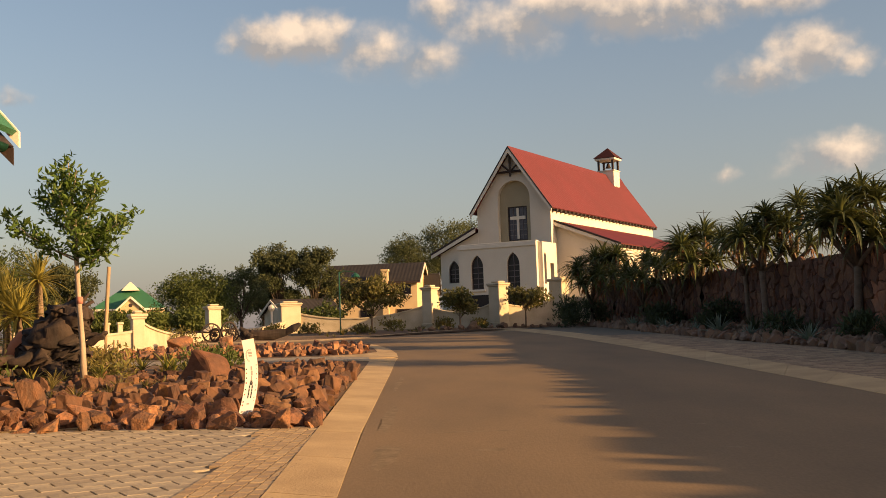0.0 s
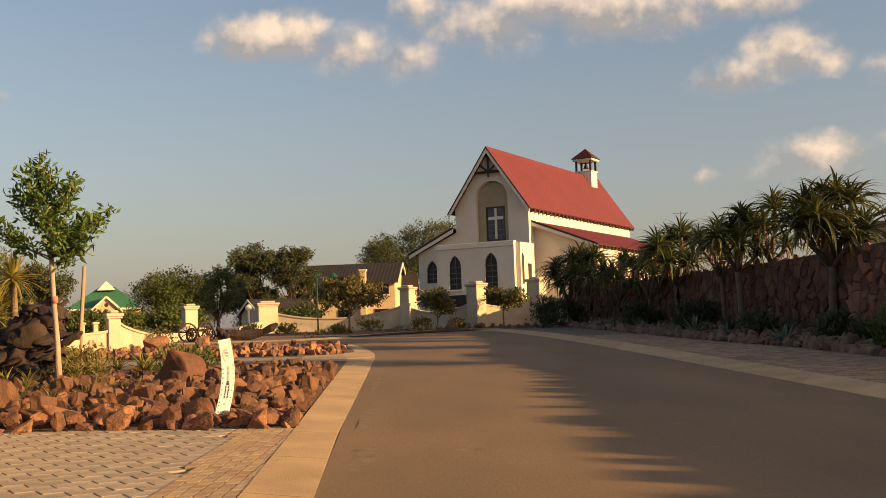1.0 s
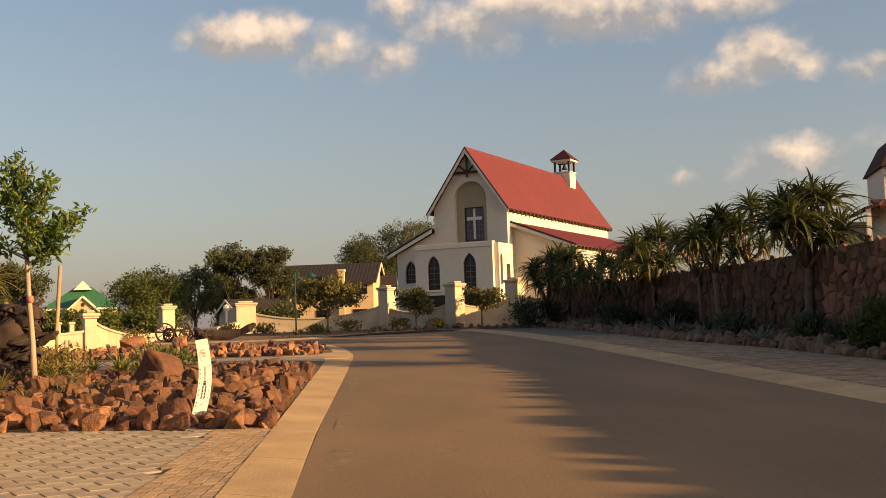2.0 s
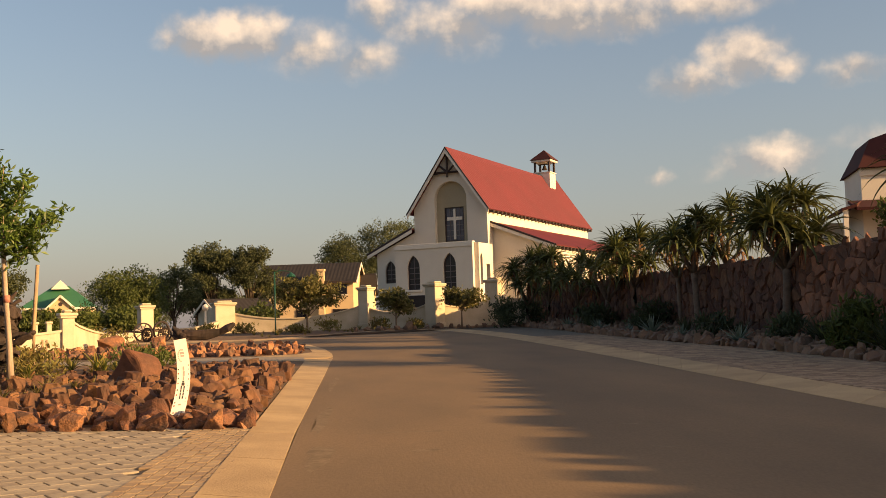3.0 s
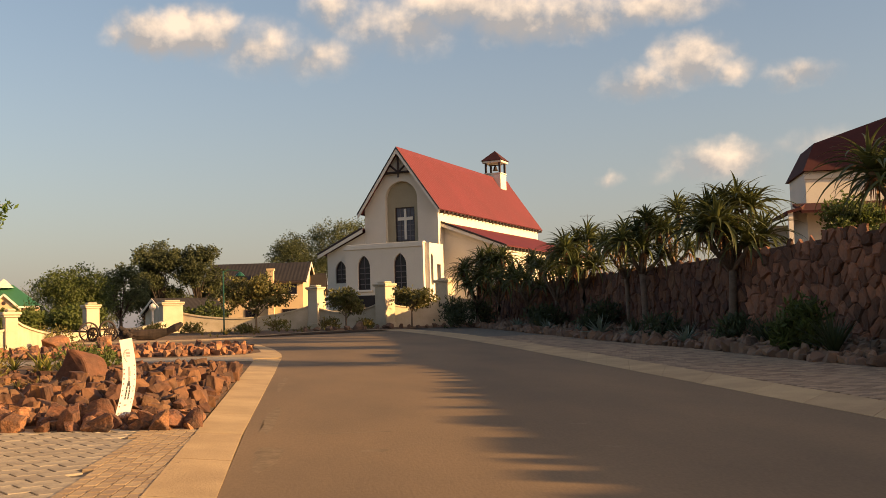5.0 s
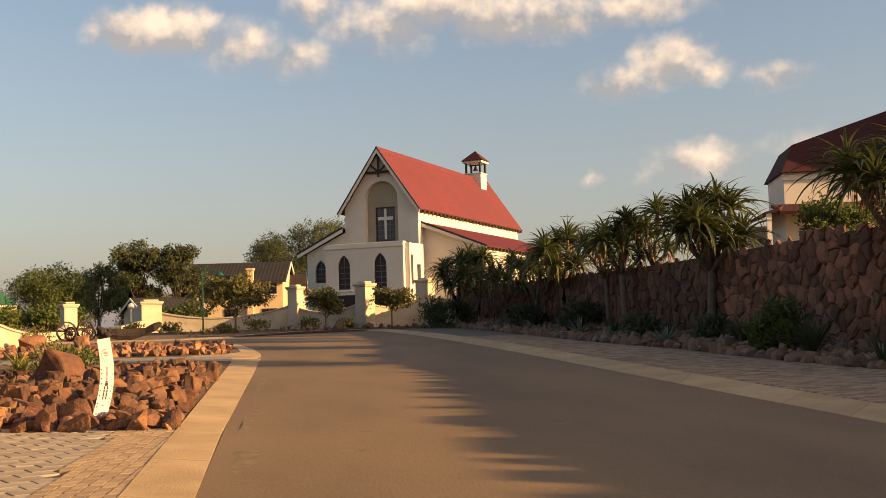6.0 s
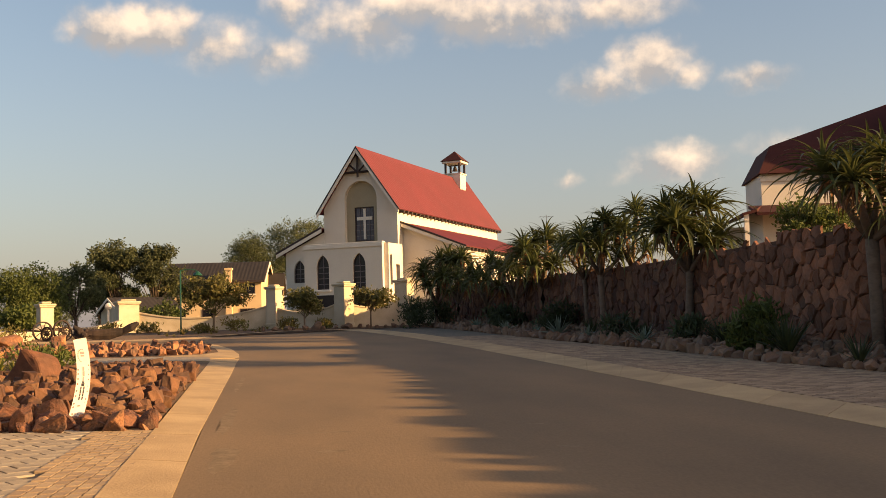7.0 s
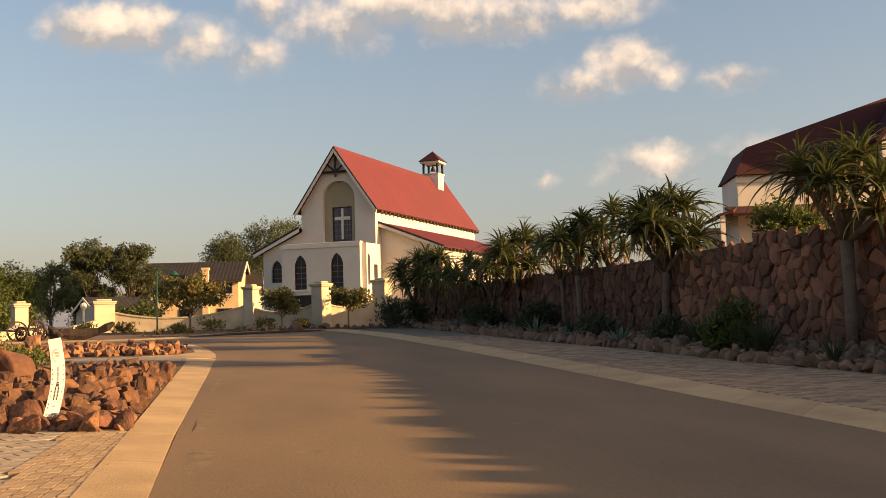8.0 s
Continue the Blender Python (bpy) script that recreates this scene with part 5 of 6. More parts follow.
# limbs: start height, reach sideways, reach in depth, end height
for z, dx, dy, ze in [(2.25, -1.32, .1, 3.1), (2.3, -.85, -.35, 2.85), (2.4, .95, .15, 3.15), (2.3, .78, -.3, 2.6), (2.5, .6, .5, 3.0), (2.7, -.75, .4, 3.5), (2.9, .5, -.3, 3.5), (3.0, -.45, -.2, 3.75), (3.1, .35, .3, 3.65), (3.2, -.3, .2, 3.85), (3.3, .08, -.1, 3.85), (2.35, .3, -.8, 2.9), (2.5, -.3, .85, 3.2), (2.2, .55, .1, 2.45), (2.35, .35, -.2, 2.75), (2.6, .85, -.1, 2.9), (2.6, .25, .2, 3.2), (2.75, -.15, -.35, 3.4)]:
    st = Vector((-.12 - (z - 2.3) * .07, 0, z))
    tip = Vector((-.15 + dx, dy, ze))
    mid_ = st.lerp(tip, .5) + Vector((0, 0, -.08))
    tube([st, mid_, tip], [.016, .011, .004], 5, bm)
    n = int(6 + 11 * (tip - st).length)
    for k in range(n):
        u = .3 + .7 * k / (n - 1)
        p = (st.lerp(mid_, u * 2) if u < .5 else mid_.lerp(tip, u * 2 - 1))
        twigs += [tuple(p + Vector([rnd.gauss(0, .06) for _ in range(3)]))] * 2
twigs += [(-.25 + rnd.gauss(0, .05), rnd.gauss(0, .05), rnd.uniform(3.4, 4.08)) for _ in range(26)]
part("trunk", bm, M_YOUNGBARK, yt, "pale thin trunk", smooth=True)
v, f = leaf_quads(twigs, .16, 4, (.07, .07, .06), 41, up=.5, slim=.36)
mesh_stuff("crown", v.tolist(), f.tolist(), M_LEAF, yt)
tree("garden_tree", at(-3.38, 50, 0, 0), 2.4, .8, (2.2, 1.7, 1.0), 5200, .16, M_LEAFOLIVE, M_BARK, "small olive-gold tree before the boundary wall", 42, .06, .22, 10, group="small trees by the wall")
tree("garden_tree", at(0.68, 50.6, 0, 70), 2.1, .7, (1.0, .9, .7), 2400, .16, M_LEAFOLIVE, M_BARK, "small olive-green tree before the boundary wall", 43, .05, .2, 8, group="small trees by the wall")
tree("garden_tree", at(3.75, 50.9, 0, 140), 2.0, 1.0, (1.4, .9, .42), 1900, .16, M_LEAFOLIVE, M_BARK, "small spreading olive-green tree before the boundary wall", 44, .05, .2, 8, group="small trees by the wall")
tree("garden_tree", pose(13.3, 25.8, 2.0), 2.1, .4, (1.2, 1.0, .85), 5200, .13, M_LEAFMID, M_BARK, "small green tree behind the stone wall", 45, .06, .2, 9, group="small trees by the wall")

# trees further off
def lobed_tree(m, height, width, base, leaves, size, mat, label, seed, lobes, airy=1.0):
    """A tall tree whose foliage hangs in separate clumps at the ends of bare limbs."""
    rnd = random.Random(seed)
    t = thing("tree", m, label, "tree", "trees beyond the wall")
    r0 = .014 * height + .05
    lean = rnd.uniform(-.05, .05) * height
    fork = Vector((lean * .4, 0, height * max(.2, base * .8)))
    bm = tube([(0, 0, -.1), (lean * .15, 0, fork.z * .5), fork], [r0 * 1.3, r0, r0 * .85], 8)
    cs = []
    for k in range(lobes):
        a = k * 2.4 + rnd.uniform(-.6, .6)
        q = math.sqrt((k + .35) / lobes) * .74
        rl = width * rnd.uniform(.34, .52)
        hi = height * (1 - .32 * q * q) - rl * .7
        z = hi - (hi - height * base) * rnd.random() * (.35 + .65 * q)
        c = Vector((lean + width * q * math.cos(a), width * q * math.sin(a), z))
        bend = fork.lerp(c, .5) + Vector((0, 0, .06 * height * rnd.uniform(-.3, 1)))
        tube([fork - Vector((0, 0, .2)), bend, c], [r0 * .42, r0 * .24, r0 * .08], 5, bm)
        for _ in range(26):
            d = Vector((rnd.gauss(0, 1), rnd.gauss(0, 1), rnd.gauss(0, 1))).normalized() * rl * rnd.uniform(.35, 1.0) ** .6
            d.z *= .62
            cs.append(tuple(c + d))
    part("trunk", bm, M_DARKBARK, t, smooth=True)
    v, f = leaf_quads(cs, size, max(3, leaves // len(cs)), (width * .07 * airy,) * 2 + (width * .055 * airy,), seed, up=.1, slim=.55)
    mesh_stuff("crown", v.tolist(), f.tolist(), mat, t)


# place, height, half width, foot of the crown, leaves, clumps, leaf
for x, y, h, w, base, n, lobes, mat, seed in [
        (-17.4, 75, 5.1, 2.9, .12, 14000, 26, M_LEAFMID, 51), (-15.7, 84, 6.0, 2.2, .15, 9000, 16, M_LEAFDARK, 52), (-19.6, 90, 5.6, 2.3, .12, 9000, 16, M_LEAFDARK, 53),
        (-16.5, 110, 9.9, 2.6, .1, 12000, 22, M_LEAFDARK, 54), (-13.2, 110, 9.2, 2.7, .08, 12000, 22, M_LEAFDARK, 55), (-18.6, 112, 6.4, 2.2, .1, 7000, 12, M_LEAFDARK, 60),
        (-5.2, 150, 13.8, 4.6, .45, 10000, 18, M_LEAFDARK, 56), (2.4, 150, 14.8, 5.6, .4, 12000, 22, M_LEAFDARK, 57), (-1.5, 165, 12.6, 3.6, .4, 8000, 14, M_LEAFDARK, 58),
        (-23.4, 60, 5.4, 2.8, .1, 11000, 22, M_LEAFMID, 59), (-26.5, 62, 5.8, 3.1, .1, 9000, 20, M_LEAFDARK, 61), (-20.5, 58, 4.6, 1.8, .08, 8000, 16, M_LEAFDARK, 72),
        (-47, 165, 8, 6, .2, 9000, 20, M_LEAFDARK, 67), (-58, 150, 8, 5, .2, 9000, 20, M_LEAFDARK, 68), (-29, 135, 4.8, 4, .15, 8000, 18, M_LEAFDARK, 69), (-60, 140, 8, 6, .2, 9000, 20, M_LEAFDARK, 70), (-20, 140, 4.8, 4, .15, 8000, 18, M_LEAFDARK, 71)]:
    lobed_tree(at(x, y, -.05, seed * 37), h, w, base, n, .17 if y < 100 else .26, mat, "tall dark green tree with clumped foliage beyond the wall", seed, lobes)
for x, y, h, cw, ch, seed in [(-13.5, 60, 1.6, 1.5, .65, 62), (-7.2, 62, 1.5, 1.2, .6, 64), (-18.2, 54, 1.1, 1.1, .5, 65), (-16.3, 53.5, 1.2, 1.2, .5, 66), (-14.6, 54.5, 1.3, 1.1, .55, 73), (-19.8, 53, 1.4, 1.0, .6, 74), (-12.6, 55, 1.2, 1.1, .5, 75)]:
    tree("hedge_bush", at(x, y, -.05, seed * 37), h, .3, (cw, cw, ch), 4000, .2, M_LEAFMID, M_BARK, "low dark green bush behind the boundary wall", seed, .06, .3, 14, group="bushes behind the wall", category="bush", slim=.6)

# ---- things of the garden ----
stake = thing("stake", at(-7.16, 23.0, -.05), "pale rough wooden garden stake", "stake")
part("pole", tube([(0, 0, 0), (-.01, 0, 1.0), (.08, 0, 2.35)], [.042, .045, .04], 8), M_STAKE, stake, smooth=True)
for dx in (0.0, .09):
    s2 = thing("stake", at(-7.6 + dx, 25.0, -.05), "short pale wooden stake in the bed", "stake")
    part("pole", tube([(0, 0, 0), (0, 0, .75)], [.025, .022], 7), M_STAKE, s2, smooth=True)
tie = thing("tree_tie", at(-6.40, 19.1, 1.5), "faded red tie round the young trunk", "tie")
part("band", tube([(0, 0, 0), (0, 0, .12)], [.06, .058], 10), M_TIE, tie, smooth=True)


def gnarl(bm, base, axis, length, r0, r1, seed, n=9, sides=9):
    """A twisted limb of dead wood."""
    pts, radii = [], []
    for i in range(n + 1):
        u = i / n
        p = Vector(base) + Vector(axis) * length * u
        p += Vector((noise.noise((seed, u * 3, 0)), noise.noise((seed, u * 3, 5)), noise.noise((seed, u * 3, 9)))) * length * .18 * min(1, u * 3)
        pts.append(p)
        radii.append((r0 + (r1 - r0) * u) * (1 + .45 * noise.noise((seed * 1.7, u * 6, 2))))
    o = len(bm.verts)
    tube(pts, radii, sides, bm)
    bm.verts.ensure_lookup_table()
    for v in bm.verts[o:]:
        v.co += Vector([noise.noise(v.co * 4 + Vector((k * 9, seed, 0))) for k in range(3)]) * r0 * .35
        v.co += Vector([noise.noise(v.co * 11 + Vector((k * 9, seed, 0))) for k in range(3)]) * min(r0, .3) * .3


stump = thing("driftwood", at(-7.95, 22.3, -.05), "dark weathered tree stump with twisted roots", "tree stump")
bm = bmesh.new()
gnarl(bm, (-.1, 0, 0), (.12, 0, 1), 1.55, .55, .34, 1.0, 26, 26)
gnarl(bm, (.3, -.1, 0), (.1, 0, 1), 1.45, .40, .26, 2.0, 26, 22)
gnarl(bm, (-.45, 0, 0), (-.1, 0, 1), .9, .4, .2, 7.0, 20, 20)
part("trunk", bm, M_DRIFT, stump, smooth=True)
for k, (base, ax, L, r) in enumerate([((.1, -.2, .6), (-1, -.3, -.12), 1.5, .16), ((.2, -.2, .5), (.95, -.2, .45), .95, .13), ((-.2, -.2, .3), (-1, -.2, .1), 1.3, .2), ((.3, -.2, .85), (.9, 0, .15), .9, .1), ((0, -.3, .25), (.6, -.8, -.1), .9, .2), ((.2, 0, 1.2), (.7, .1, .55), .8, .12), ((.1, .1, 1.1), (.5, .3, .8), .9, .1)]):
    bm = bmesh.new()
    gnarl(bm, base, ax, L, r, r * .3, 10.0 + k, 16, 12)
    part("root", bm, M_DRIFT, stump, smooth=True)
log = thing("driftwood", at(-6.2, 38.2, .14), "dark curved driftwood log lying on the bed", "log")
bm = bmesh.new()
pts = [(-1.0, 0, .42), (-.75, 0, .32), (-.35, 0, .22), (.1, 0, .2), (.55, 0, .3), (.9, 0, .46), (1.05, 0, .56)]
tube(pts, [.05, .13, .17, .14, .12, .12, .06], 10, bm)
for v in bm.verts:
    v.co += Vector([noise.noise(v.co * 3 + Vector((k * 7, 0, 3))) for k in range(3)]) * .16
gnarl(bm, (-.95, .1, .1), (.75, 0, .35), .8, .2, .1, 4.0, 14, 12)
gnarl(bm, (-.6, -.1, .15), (-.5, 0, .6), .45, .12, .05, 6.0, 10, 10)
part("log", bm, M_DRIFT, log)
pot = thing("pot", at(-9.0, 22.6, .02) @ Matrix.Scale(1.15, 4), "tipped terracotta pot beside the stump", "pot")
bm = bmesh.new()
prof = [(.0, .02), (.2, .0), (.32, .2), (.38, .42), (.34, .6), (.3, .66), (.36, .74), (.31, .74), (.26, .64), (.3, .4), (.0, .1)]
rings = [[bm.verts.new((r * math.cos(a), r * math.sin(a), z)) for a in [2 * math.pi * k / 18 for k in range(18)]] for r, z in prof[1:-1]]
for a, b in zip(rings[:-1], rings[1:]):
    for k in range(18):
        bm.faces.new((a[k], a[(k + 1) % 18], b[(k + 1) % 18], b[k]))
bm.faces.new(rings[0][::-1]), bm.faces.new(rings[-1])
bmesh.ops.transform(bm, matrix=pose(0, 0, .3, 0, 55, 20), verts=bm.verts)
part("pot", bm, M_CLAY, pot, smooth=True)

# old wagon gear: two spoked iron wheels and a shaft
cart = thing("wagon", at(-8.1, 38.4, .16), "rusty old wagon frame with spoked wheels", "wagon")


def wheel(parent, m, r):
    bm = bmesh.new()
    n = 22
    rows = [[bm.verts.new(m @ Vector((rr * math.cos(2 * math.pi * k / n), s, rr * math.sin(2 * math.pi * k / n)))) for rr, s in ((r, -.03), (r, .03), (r - .05, .03), (r - .05, -.03))] for k in range(n)]
    for k in range(n):
        a, b = rows[k], rows[(k + 1) % n]
        for i in range(4):
            bm.faces.new((a[i], b[i], b[(i + 1) % 4], a[(i + 1) % 4]))
    w = part("wheel", bm, M_IRON, parent)
    for k in range(10):
        a = 2 * math.pi * k / 10
        part("spoke", tube([m @ Vector((.04 * math.cos(a), 0, .04 * math.sin(a))), m @ Vector(((r - .03) * math.cos(a), 0, (r - .03) * math.sin(a)))], [.016, .013], 5), M_IRON, w)
    part("hub", tube([m @ Vector((0, -.07, 0)), m @ Vector((0, .07, 0))], [.06, .06], 10), M_IRON, w)


wheel(cart, pose(-.15, 0, .36, 0, 0, 25), .34)
wheel(cart, pose(.4, .35, .38, 0, 0, 50), .36)
wheel(cart, pose(.05, -.3, .27, 0, 0, -30), .25)
wheel(cart, pose(.62, -.2, .26, 0, 0, 10), .24)
part("axle", tube([(-.2, -.1, .42), (.5, .5, .44)], [.03, .03], 7), M_IRON, cart)
part("shaft", tube([(0, 0, .35), (-.8, -.1, .42), (-1.3, -.2, .38)], [.035, .03, .025], 7), M_IRON, cart)

# the bowed estate sign stuck in the rocks
sign = thing("sign", pose(-2.31, 12.6, gz(-2.4, 12.6) + .07, 0, 0, 12) @ Matrix.Scale(.93, 4), "narrow white bowed sign board stuck among the rocks", "sign")


def bow(z):
    """Sideways and backward bend of the board at a height."""
    return .07 * math.sin(math.pi * (z / .95)) + .055 * (z / .95) - .035, .05 * math.sin(math.pi * z / .95)


bm = bmesh.new()
rows = []
for i in range(13):
    z = -.12 + i * 1.07 / 12
    cx, cy = bow(max(z, 0))
    w = .085 - .012 * max(z, 0)
    rows.append([bm.verts.new((cx + s * w, cy + t, z + .012 * s * (1 if i in (0, 12) else 0))) for s, t in ((-1, 0), (1, 0), (1, .012), (-1, .012))])
for a, b in zip(rows[:-1], rows[1:]):
    for k in range(4):
        bm.faces.new((a[k], a[(k + 1) % 4], b[(k + 1) % 4], b[k]))
bm.faces.new(rows[0][::-1]), bm.faces.new(rows[-1])
part("board", bm, M_SIGN, sign, smooth=False)


def mark(z, dx, w, h, mat=None):
    cx, cy = bow(z)
    a, b = bow(z - h / 2), bow(z + h / 2)
    bm = bmesh.new()
    vs = [bm.verts.new(v) for v in ((a[0] + dx - w / 2, a[1] - .004, z - h / 2), (a[0] + dx + w / 2, a[1] - .004, z - h / 2), (b[0] + dx + w / 2, b[1] - .004, z + h / 2), (b[0] + dx - w / 2, b[1] - .004, z + h / 2))]
    f = bm.faces.new(vs)
    r = bmesh.ops.extrude_face_region(bm, geom=[f])
    bmesh.ops.translate(bm, verts=[g for g in r["geom"] if isinstance(g, bmesh.types.BMVert)], vec=(0, .003, 0))
    bmesh.ops.recalc_face_normals(bm, faces=bm.faces)
    part("mark", bm, mat or M_INK, sign)


M_FADED = material("faded ink", (0.36, 0.33, 0.32), 0.6, 0.1, 3.0, 0.0)
for z in (.36, .32, .28, .24):
    mark(z, -.018, .014, .036), mark(z, .016, .014, .036)
mark(.40, -.001, .034, .035), mark(.43, -.001, .024, .02)
mark(.47, .0, .014, .05, M_FADED), mark(.53, .002, .02, .06, M_FADED), mark(.59, .0, .016, .05, M_FADED)
for i, z in enumerate((.14, .18, .27, .33, .41, .47, .53, .58)):
    mark(z, -.062, .012, .018, M_INK if i % 2 else M_INKRED)
    mark(z + .05, .058, .008, .016, M_INKRED if i % 3 else M_FADED)
mark(.78, 0, .045, .03, M_FADED), mark(.745, 0, .04, .018, M_FADED), mark(.155, 0, .03, .018, M_FADED)
for dx in (-.05, -.02, .012, .045):
    mark(.06, dx, .018, .022, M_FADED)
for k in range(9):
    a = -1.2 + k * .35 + 2.6
    mark(.745 + .075 * math.sin(a), .05 * math.cos(a), .012, .014, M_FADED)

# street lamp by the junction
lamp = thing("street_lamp", at(-4.65, 48.3, -.05), "slim green street lamp with a hanging lantern", "street lamp")
part("pole", tube([(0, 0, 0), (0, 0, .5), (0, 0, 2.85)], [.05, .035, .03], 8), M_GREENPAINT, lamp, smooth=True)
part("arm", tube([(0, 0, 2.8), (.2, 0, 2.9), (.6, 0, 2.86), (.72, 0, 2.8)], [.02, .02, .018, .015], 6), M_GREENPAINT, lamp)
part("lantern", tube([(.72, 0, 2.8), (.72, 0, 2.72), (.72, 0, 2.62), (.72, 0, 2.6)], [.03, .14, .22, .2], 10), M_GREENPAINT, lamp, "green lantern hood")
small = thing("garden_lamp", at(-8.2, 51.5, -.02), "small pale garden lamp on a post", "lamp")
part("post", tube([(0, 0, 0), (0, 0, 1.2)], [.05, .05], 8), M_TRIM, small)
part("head", tube([(0, 0, 1.2), (0, 0, 1.3), (0, 0, 1.42), (0, 0, 1.5)], [.1, .16, .14, .04], 10), M_TRIM, small)


mast = thing("antenna", pose(18.1, 75, gz(18.1, 75)), "thin television antenna on a tall mast behind the church", "antenna")
part("mast", tube([(0, 0, 0), (0, 0, 6.3)], [.022, .016], 6), M_IRON, mast)
part("boom", tube([(-.5, 0, 6.15), (.5, 0, 6.15)], [.012, .012], 5), M_IRON, mast)
for dx in (-.45, -.15, .15, .45):
    part("element", tube([(dx, -.3, 6.15), (dx, .3, 6.15)], [.012, .012], 4), M_IRON, mast)


# ---- the stone wall: every stone set proud of the mortar ----
def voronoi(w, h, cell, seed):
    """Irregular stones that fill a strip w by h; returns their outlines."""
    rnd = random.Random(seed)
    nx, ny = max(1, round(w / cell)), max(1, round(h / (cell * .74)))
    dx, dy = w / nx, h / ny
    pts = {(i, j): ((i + .5 + rnd.uniform(-.46, .46) + (.5 if j % 2 else 0)) * dx, (j + .5 + rnd.uniform(-.44, .44)) * dy) for i in range(-2, nx + 2) for j in range(-2, ny + 2)}
    for key in list(pts):                 # some stones are missing: their neighbours grow larger
        if rnd.random() < .22:
            del pts[key]
    out = []
    for i in range(-1, nx + 1):
        for j in range(ny):
            if (i, j) not in pts:
                continue
            px, py = pts[i, j]
            poly = [(0, 0), (w, 0), (w, h), (0, h)]
            for a in (-2, -1, 0, 1, 2):
                for b in (-2, -1, 0, 1, 2):
                    if (a, b) == (0, 0) or (i + a, j + b) not in pts:
                        continue
                    qx, qy = pts[i + a, j + b]
                    mx, my, nx_, ny_ = (px + qx) / 2, (py + qy) / 2, qx - px, qy - py
                    new_poly = []
                    for (x0, y0), (x1, y1) in zip(poly, poly[1:] + poly[:1]):
                        d0, d1 = (x0 - mx) * nx_ + (y0 - my) * ny_, (x1 - mx) * nx_ + (y1 - my) * ny_
                        if d0 <= 0:
                            new_poly.append((x0, y0))
                        if d0 * d1 < 0:
                            u = d0 / (d0 - d1)
                            new_poly.append((x0 + (x1 - x0) * u, y0 + (y1 - y0) * u))
                    poly = new_poly
                    if len(poly) < 3:
                        break
                if len(poly) < 3:
                    break
            if len(poly) >= 3:
                out.append(poly)
    return out


TOPS = [(-14, 2.8), (8, 2.8), (13, 2.55), (18, 2.47), (21.2, 2.57), (23.9, 2.48), (24.9, 2.32), (31, 2.2), (36, 2.08), (42.5, 1.98), (51.5, 1.95), (54.4, 2.0)]


def wall_top(y):
    return [z0_ + (z1_ - z0_) * (y - y0_) / (y1_ - y0_) for (y0_, z0_), (y1_, z1_) in zip(TOPS[:-1], TOPS[1:]) if y0_ <= y <= y1_][0]


stone_wall = thing("stone_wall", Matrix(), "retaining wall of rough reddish-brown stones", "stone wall", kind="structure")
verts, faces = [], []
for (xa, ya), (xb, yb) in zip(WALL[:-1], WALL[1:]):
    L = math.hypot(xb - xa, yb - ya)
    ux, uy = (xb - xa) / L, (yb - ya) / L
    nx, ny = -uy, ux                      # towards the road
    core = bmesh.new()
    add_box(core, 0, L, -.5, 0, 0, 1)
    for v in core.verts:
        s, d, k = v.co
        x, y = xa + ux * s + nx * d, ya + uy * s + ny * d
        yy = min(max(ya + uy * s, -14), 54.4)
        v.co = Vector((x, y, gz(x, y) - .2 + k * (wall_top(yy) + .14)))
    bmesh.ops.recalc_face_normals(core, faces=core.faces)
    part("wall_core", core, M_MORTAR, stone_wall)
    for n, poly in enumerate(voronoi(L, 2.9, (.33 if 13 < ya < 29 else .36) if ya > -1 else .7, int(ya * 10) + 7)):
        cx, cy = sum(p[0] for p in poly) / len(poly), sum(p[1] for p in poly) / len(poly)
        yy = ya + uy * cx
        top = wall_top(min(max(yy, -14), 54.4))
        if cy > top - .02:
            continue
        rnd = random.Random(n + int(ya * 100))
        rough = []
        for (s0, t0), (s1, t1) in zip(poly, poly[1:] + poly[:1]):
            rough.append((s0 + rnd.uniform(-.012, .012), t0 + rnd.uniform(-.012, .012)))
            if math.hypot(s1 - s0, t1 - t0) > .12:
                rough.append(((s0 + s1) / 2 + rnd.uniform(-.03, .03), (t0 + t1) / 2 + rnd.uniform(-.03, .03)))
        poly = rough
        proud = rnd.uniform(.02, .085)
        ring = []
        for k, d in ((.985, -.02), (.965, proud * .6), (.78, proud)):
            row = []
            for s, z in poly:
                s2, z2 = cx + (s - cx) * k, cy + (z - cy) * k
                jit = rnd.uniform(-.012, .012)
                zz = min(z2, top + rnd.uniform(.0, .07))
                jit += rnd.uniform(-.02, .02) if k < .9 else 0
                row.append(Vector((xa + ux * s2 + nx * (d + jit), ya + uy * s2 + ny * (d + jit), gz(xa + ux * s2, ya + uy * s2) + zz)))
            ring.append(row)
        m = len(poly)
        vs = [p for row in ring for p in row]
        fs = [(r * m + i, r * m + (i + 1) % m, (r + 1) * m + (i + 1) % m, (r + 1) * m + i) for r in (0, 1) for i in range(m)] + [tuple(2 * m + i for i in range(m))]
        if 17.4 < yy < 26.5:
            c = Vector((xa + ux * cx, ya + uy * cx, gz(0, yy) + cy))
            me = bpy.data.meshes.new("wall_stone")
            me.from_pydata([tuple(p - c) for p in vs], [], fs)
            me.materials.append(M_WALLSTONE)
            shared("wall_stone", me, stone_wall, Matrix.Translation(c))
        else:
            o = len(verts)
            verts += [tuple(p) for p in vs]
            faces += [tuple(o + i for i in f) for f in fs]
tagged(mesh_stuff("wall_stones", verts, faces, M_WALLSTONE, stone_wall), kind="stuff")
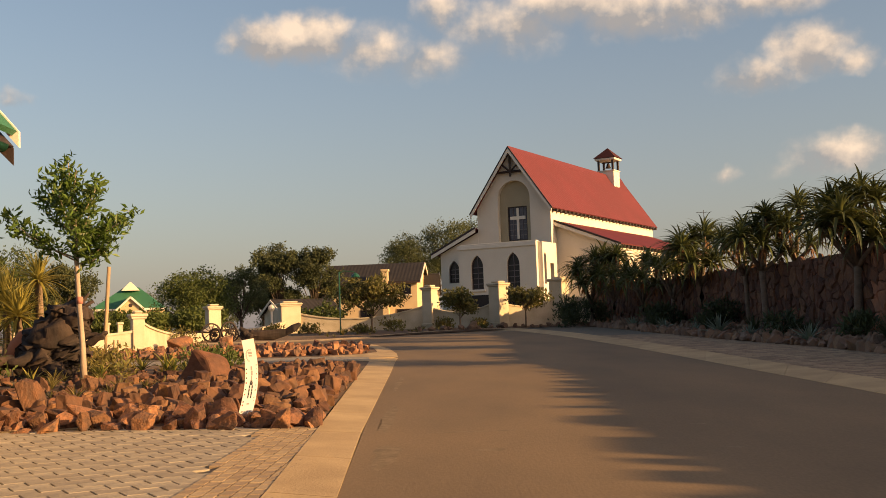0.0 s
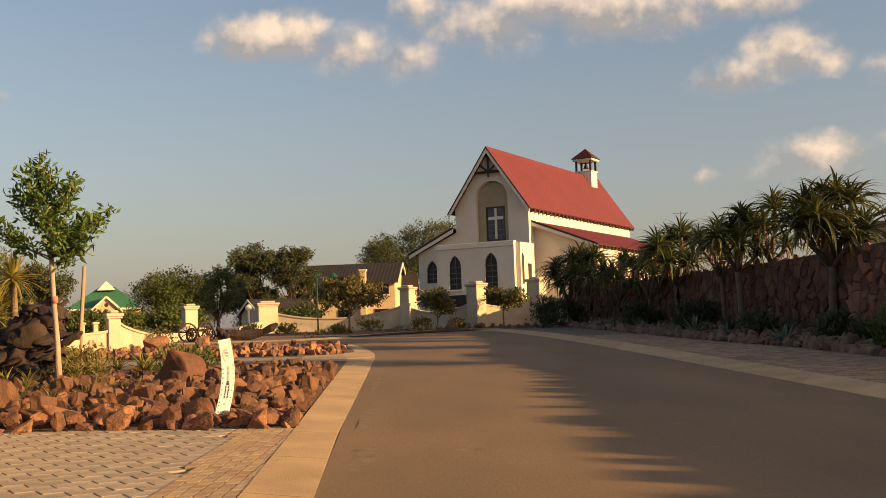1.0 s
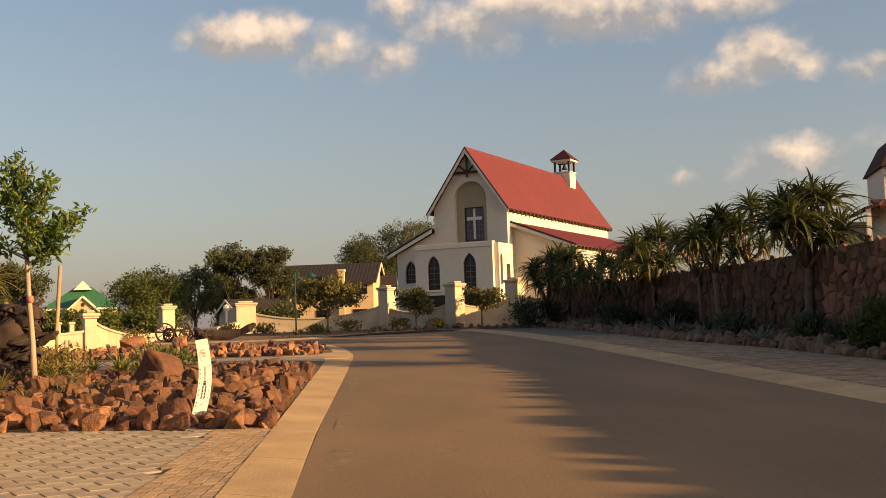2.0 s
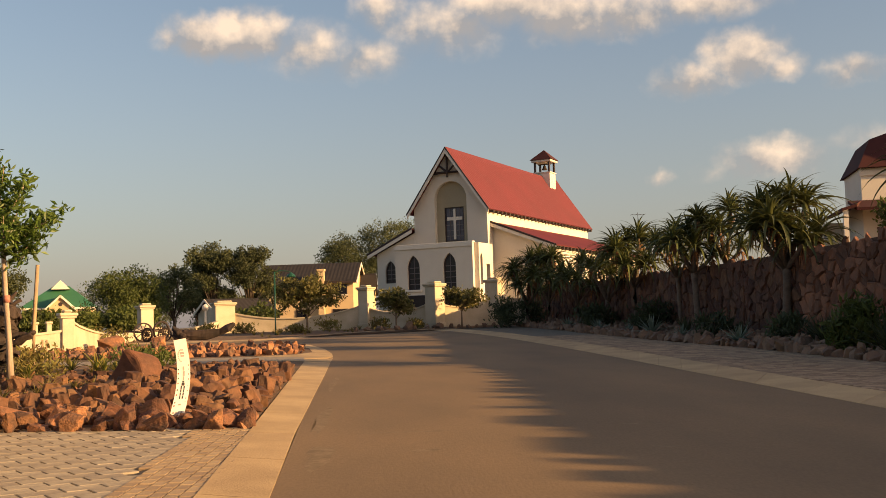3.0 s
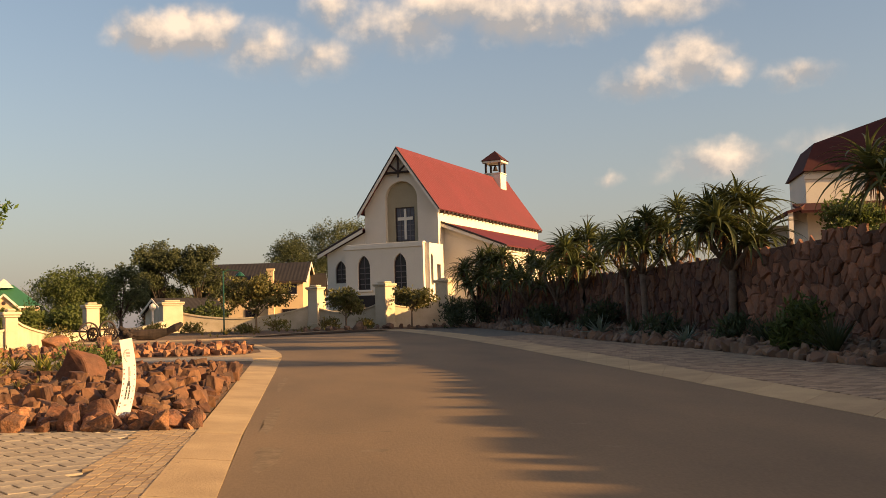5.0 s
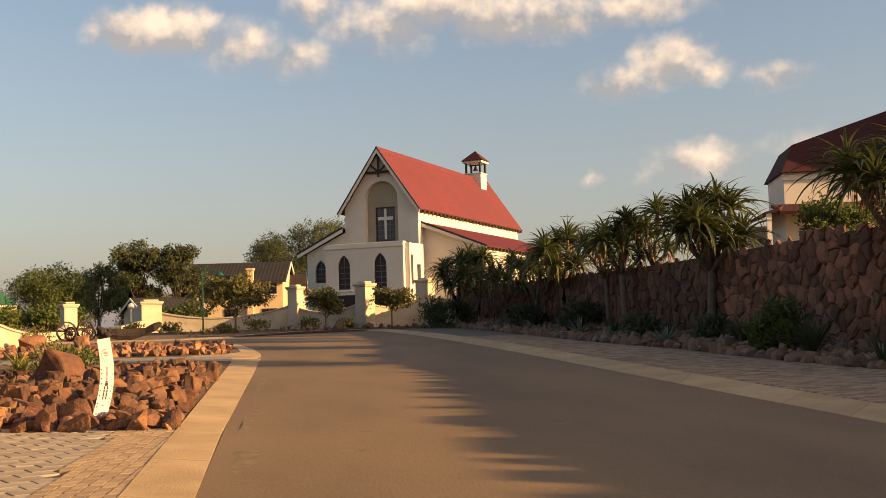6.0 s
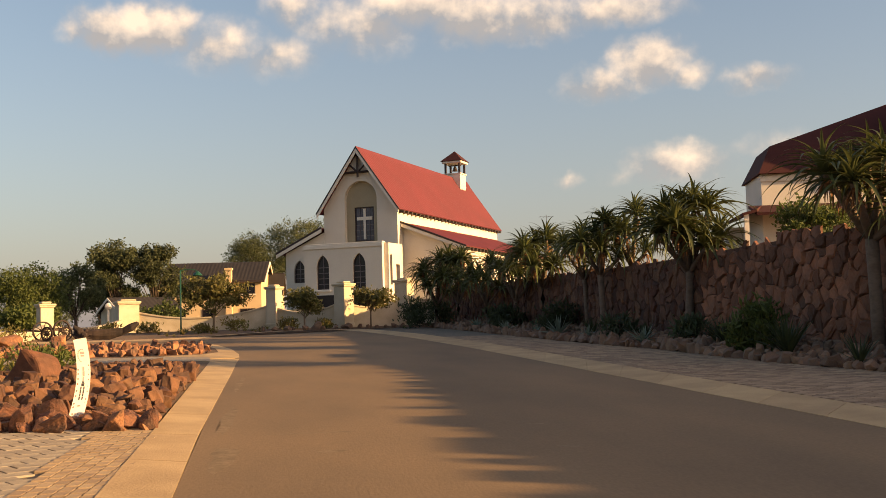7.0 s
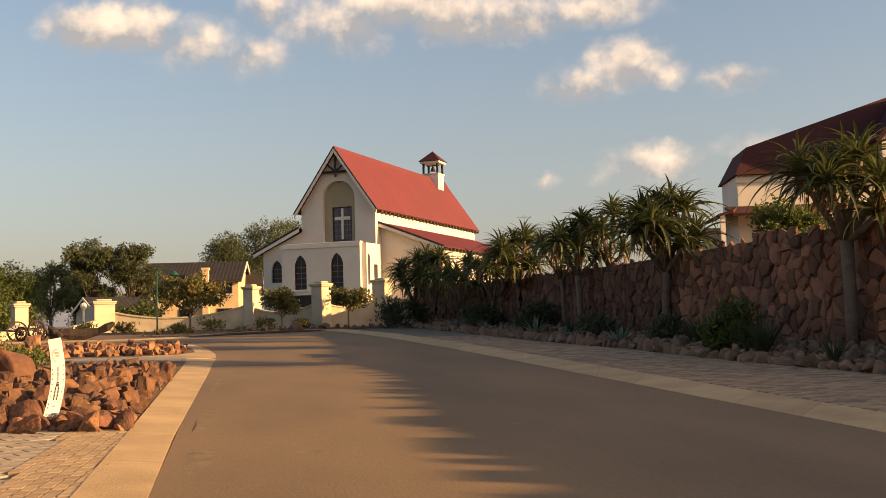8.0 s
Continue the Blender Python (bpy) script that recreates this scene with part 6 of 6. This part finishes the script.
# retained garden behind the wall
strip("upper_garden", [(lerp_line(WALL, y) + .45, y) for y in range(-12, 51, 3)], [(60, y + 5) for y in range(-12, 51, 3)], M_SOIL, 1.75, label="raised garden soil behind the stone wall", category="ground")

# ---- paving bricks ----
def brick_mesh(name, l, w, mat):
    bm = box(-l / 2, l / 2, -w / 2, w / 2, -.04, .0, .004)
    me = bpy.data.meshes.new(name)
    bm.to_mesh(me)
    bm.free()
    me.materials.append(mat)
    return me


def lay(parent, mesh, mat, poly, l, w, angle, limit, order, name="paver", lift=.03, seed=3):
    """Bricks in stretcher bond inside a polygon; the first limit by order are parts, the others one mesh."""
    ca, sa = math.cos(radians(angle)), math.sin(radians(angle))
    xs, ys = [p[0] for p in poly], [p[1] for p in poly]
    ox, oy = sum(xs) / len(xs), sum(ys) / len(ys)
    R_ = max(max(xs) - min(xs), max(ys) - min(ys)) * .75
    spots = []
    for j in range(int(-R_ / w), int(R_ / w)):
        for i in range(int(-R_ / l), int(R_ / l)):
            u, v = (i + .5 * (j % 2)) * l, j * w
            x, y = ox + u * ca - v * sa, oy + u * sa + v * ca
            if inside((x, y), poly):
                spots.append((x, y))
    spots.sort(key=order)
    rnd = random.Random(seed)
    verts, faces = [], []
    for n, (x, y) in enumerate(spots):
        m = Matrix.Translation((x, y, 0.0208 * y + lift + rnd.uniform(-.0015, .0015))) @ Euler((.0208 + rnd.uniform(-.004, .004), rnd.uniform(-.005, .005), radians(angle))).to_matrix().to_4x4()
        if n < limit:
            shared(name, mesh, parent, m)
        else:
            o = len(verts)
            verts += [tuple(m @ p.co) for p in mesh.vertices]
            faces += [tuple(o + i for i in p.vertices) for p in mesh.polygons]
    if verts:
        tagged(mesh_stuff(name + "s", verts, faces, mat, parent), kind="stuff")


M_PAVER_FAR = material("grey paver field", (0.36, 0.305, 0.225), 0.9, 0.25, 4.0, 0.3, 60.0, island=0.14, second=(0.24, 0.21, 0.165))
M_PAVER_BROWN = material("brown paver", (0.37, 0.265, 0.175), 0.9, 0.28, 3.0, 0.3, 60.0, per_object=0.3, island=0.3, second=(0.26, 0.19, 0.13), spec=0.2)
drive = bpy.data.objects["driveway"]
grey = brick_mesh("paver", .292, .193, M_PAVER)
lay(drive, grey, M_PAVER_FAR, [(-1.86, 6.6), (-1.95, 11.6), (-2.35, 11.85), (-3.66, 12.15), (-4.88, 12.15), (-6.3, 12.15), (-6.3, 9.5), (-4.0, 6.6)], .30, .20, 32, 280, lambda p: p[1])
tan_brick = brick_mesh("border_paver", .19, .095, M_PAVER_TAN)
lay(drive, tan_brick, M_PAVER_TAN, [(-1.22, 6.6), (-1.33, 11.6), (-1.96, 11.75), (-1.88, 6.6)], .20, .105, 88, 260, lambda p: p[1], "border_paver", .036)
pave = bpy.data.objects["pavement_right"]
brown = brick_mesh("paver", .208, .098, M_PAVER_BROWN)
lay(pave, brown, M_PAVER_BROWN, [(6.25, 9), (6.02, 14.4), (5.77, 20.9), (5.65, 25.4), (5.37, 31), (5.0, 36), (7.05, 36), (7.7, 28.5), (8.2, 24), (8.45, 18.7), (8.93, 14.8), (9.3, 10.5)], .225, .115, 2, 290, lambda p: abs(p[1] - 13.5) + abs(p[0] - 7))
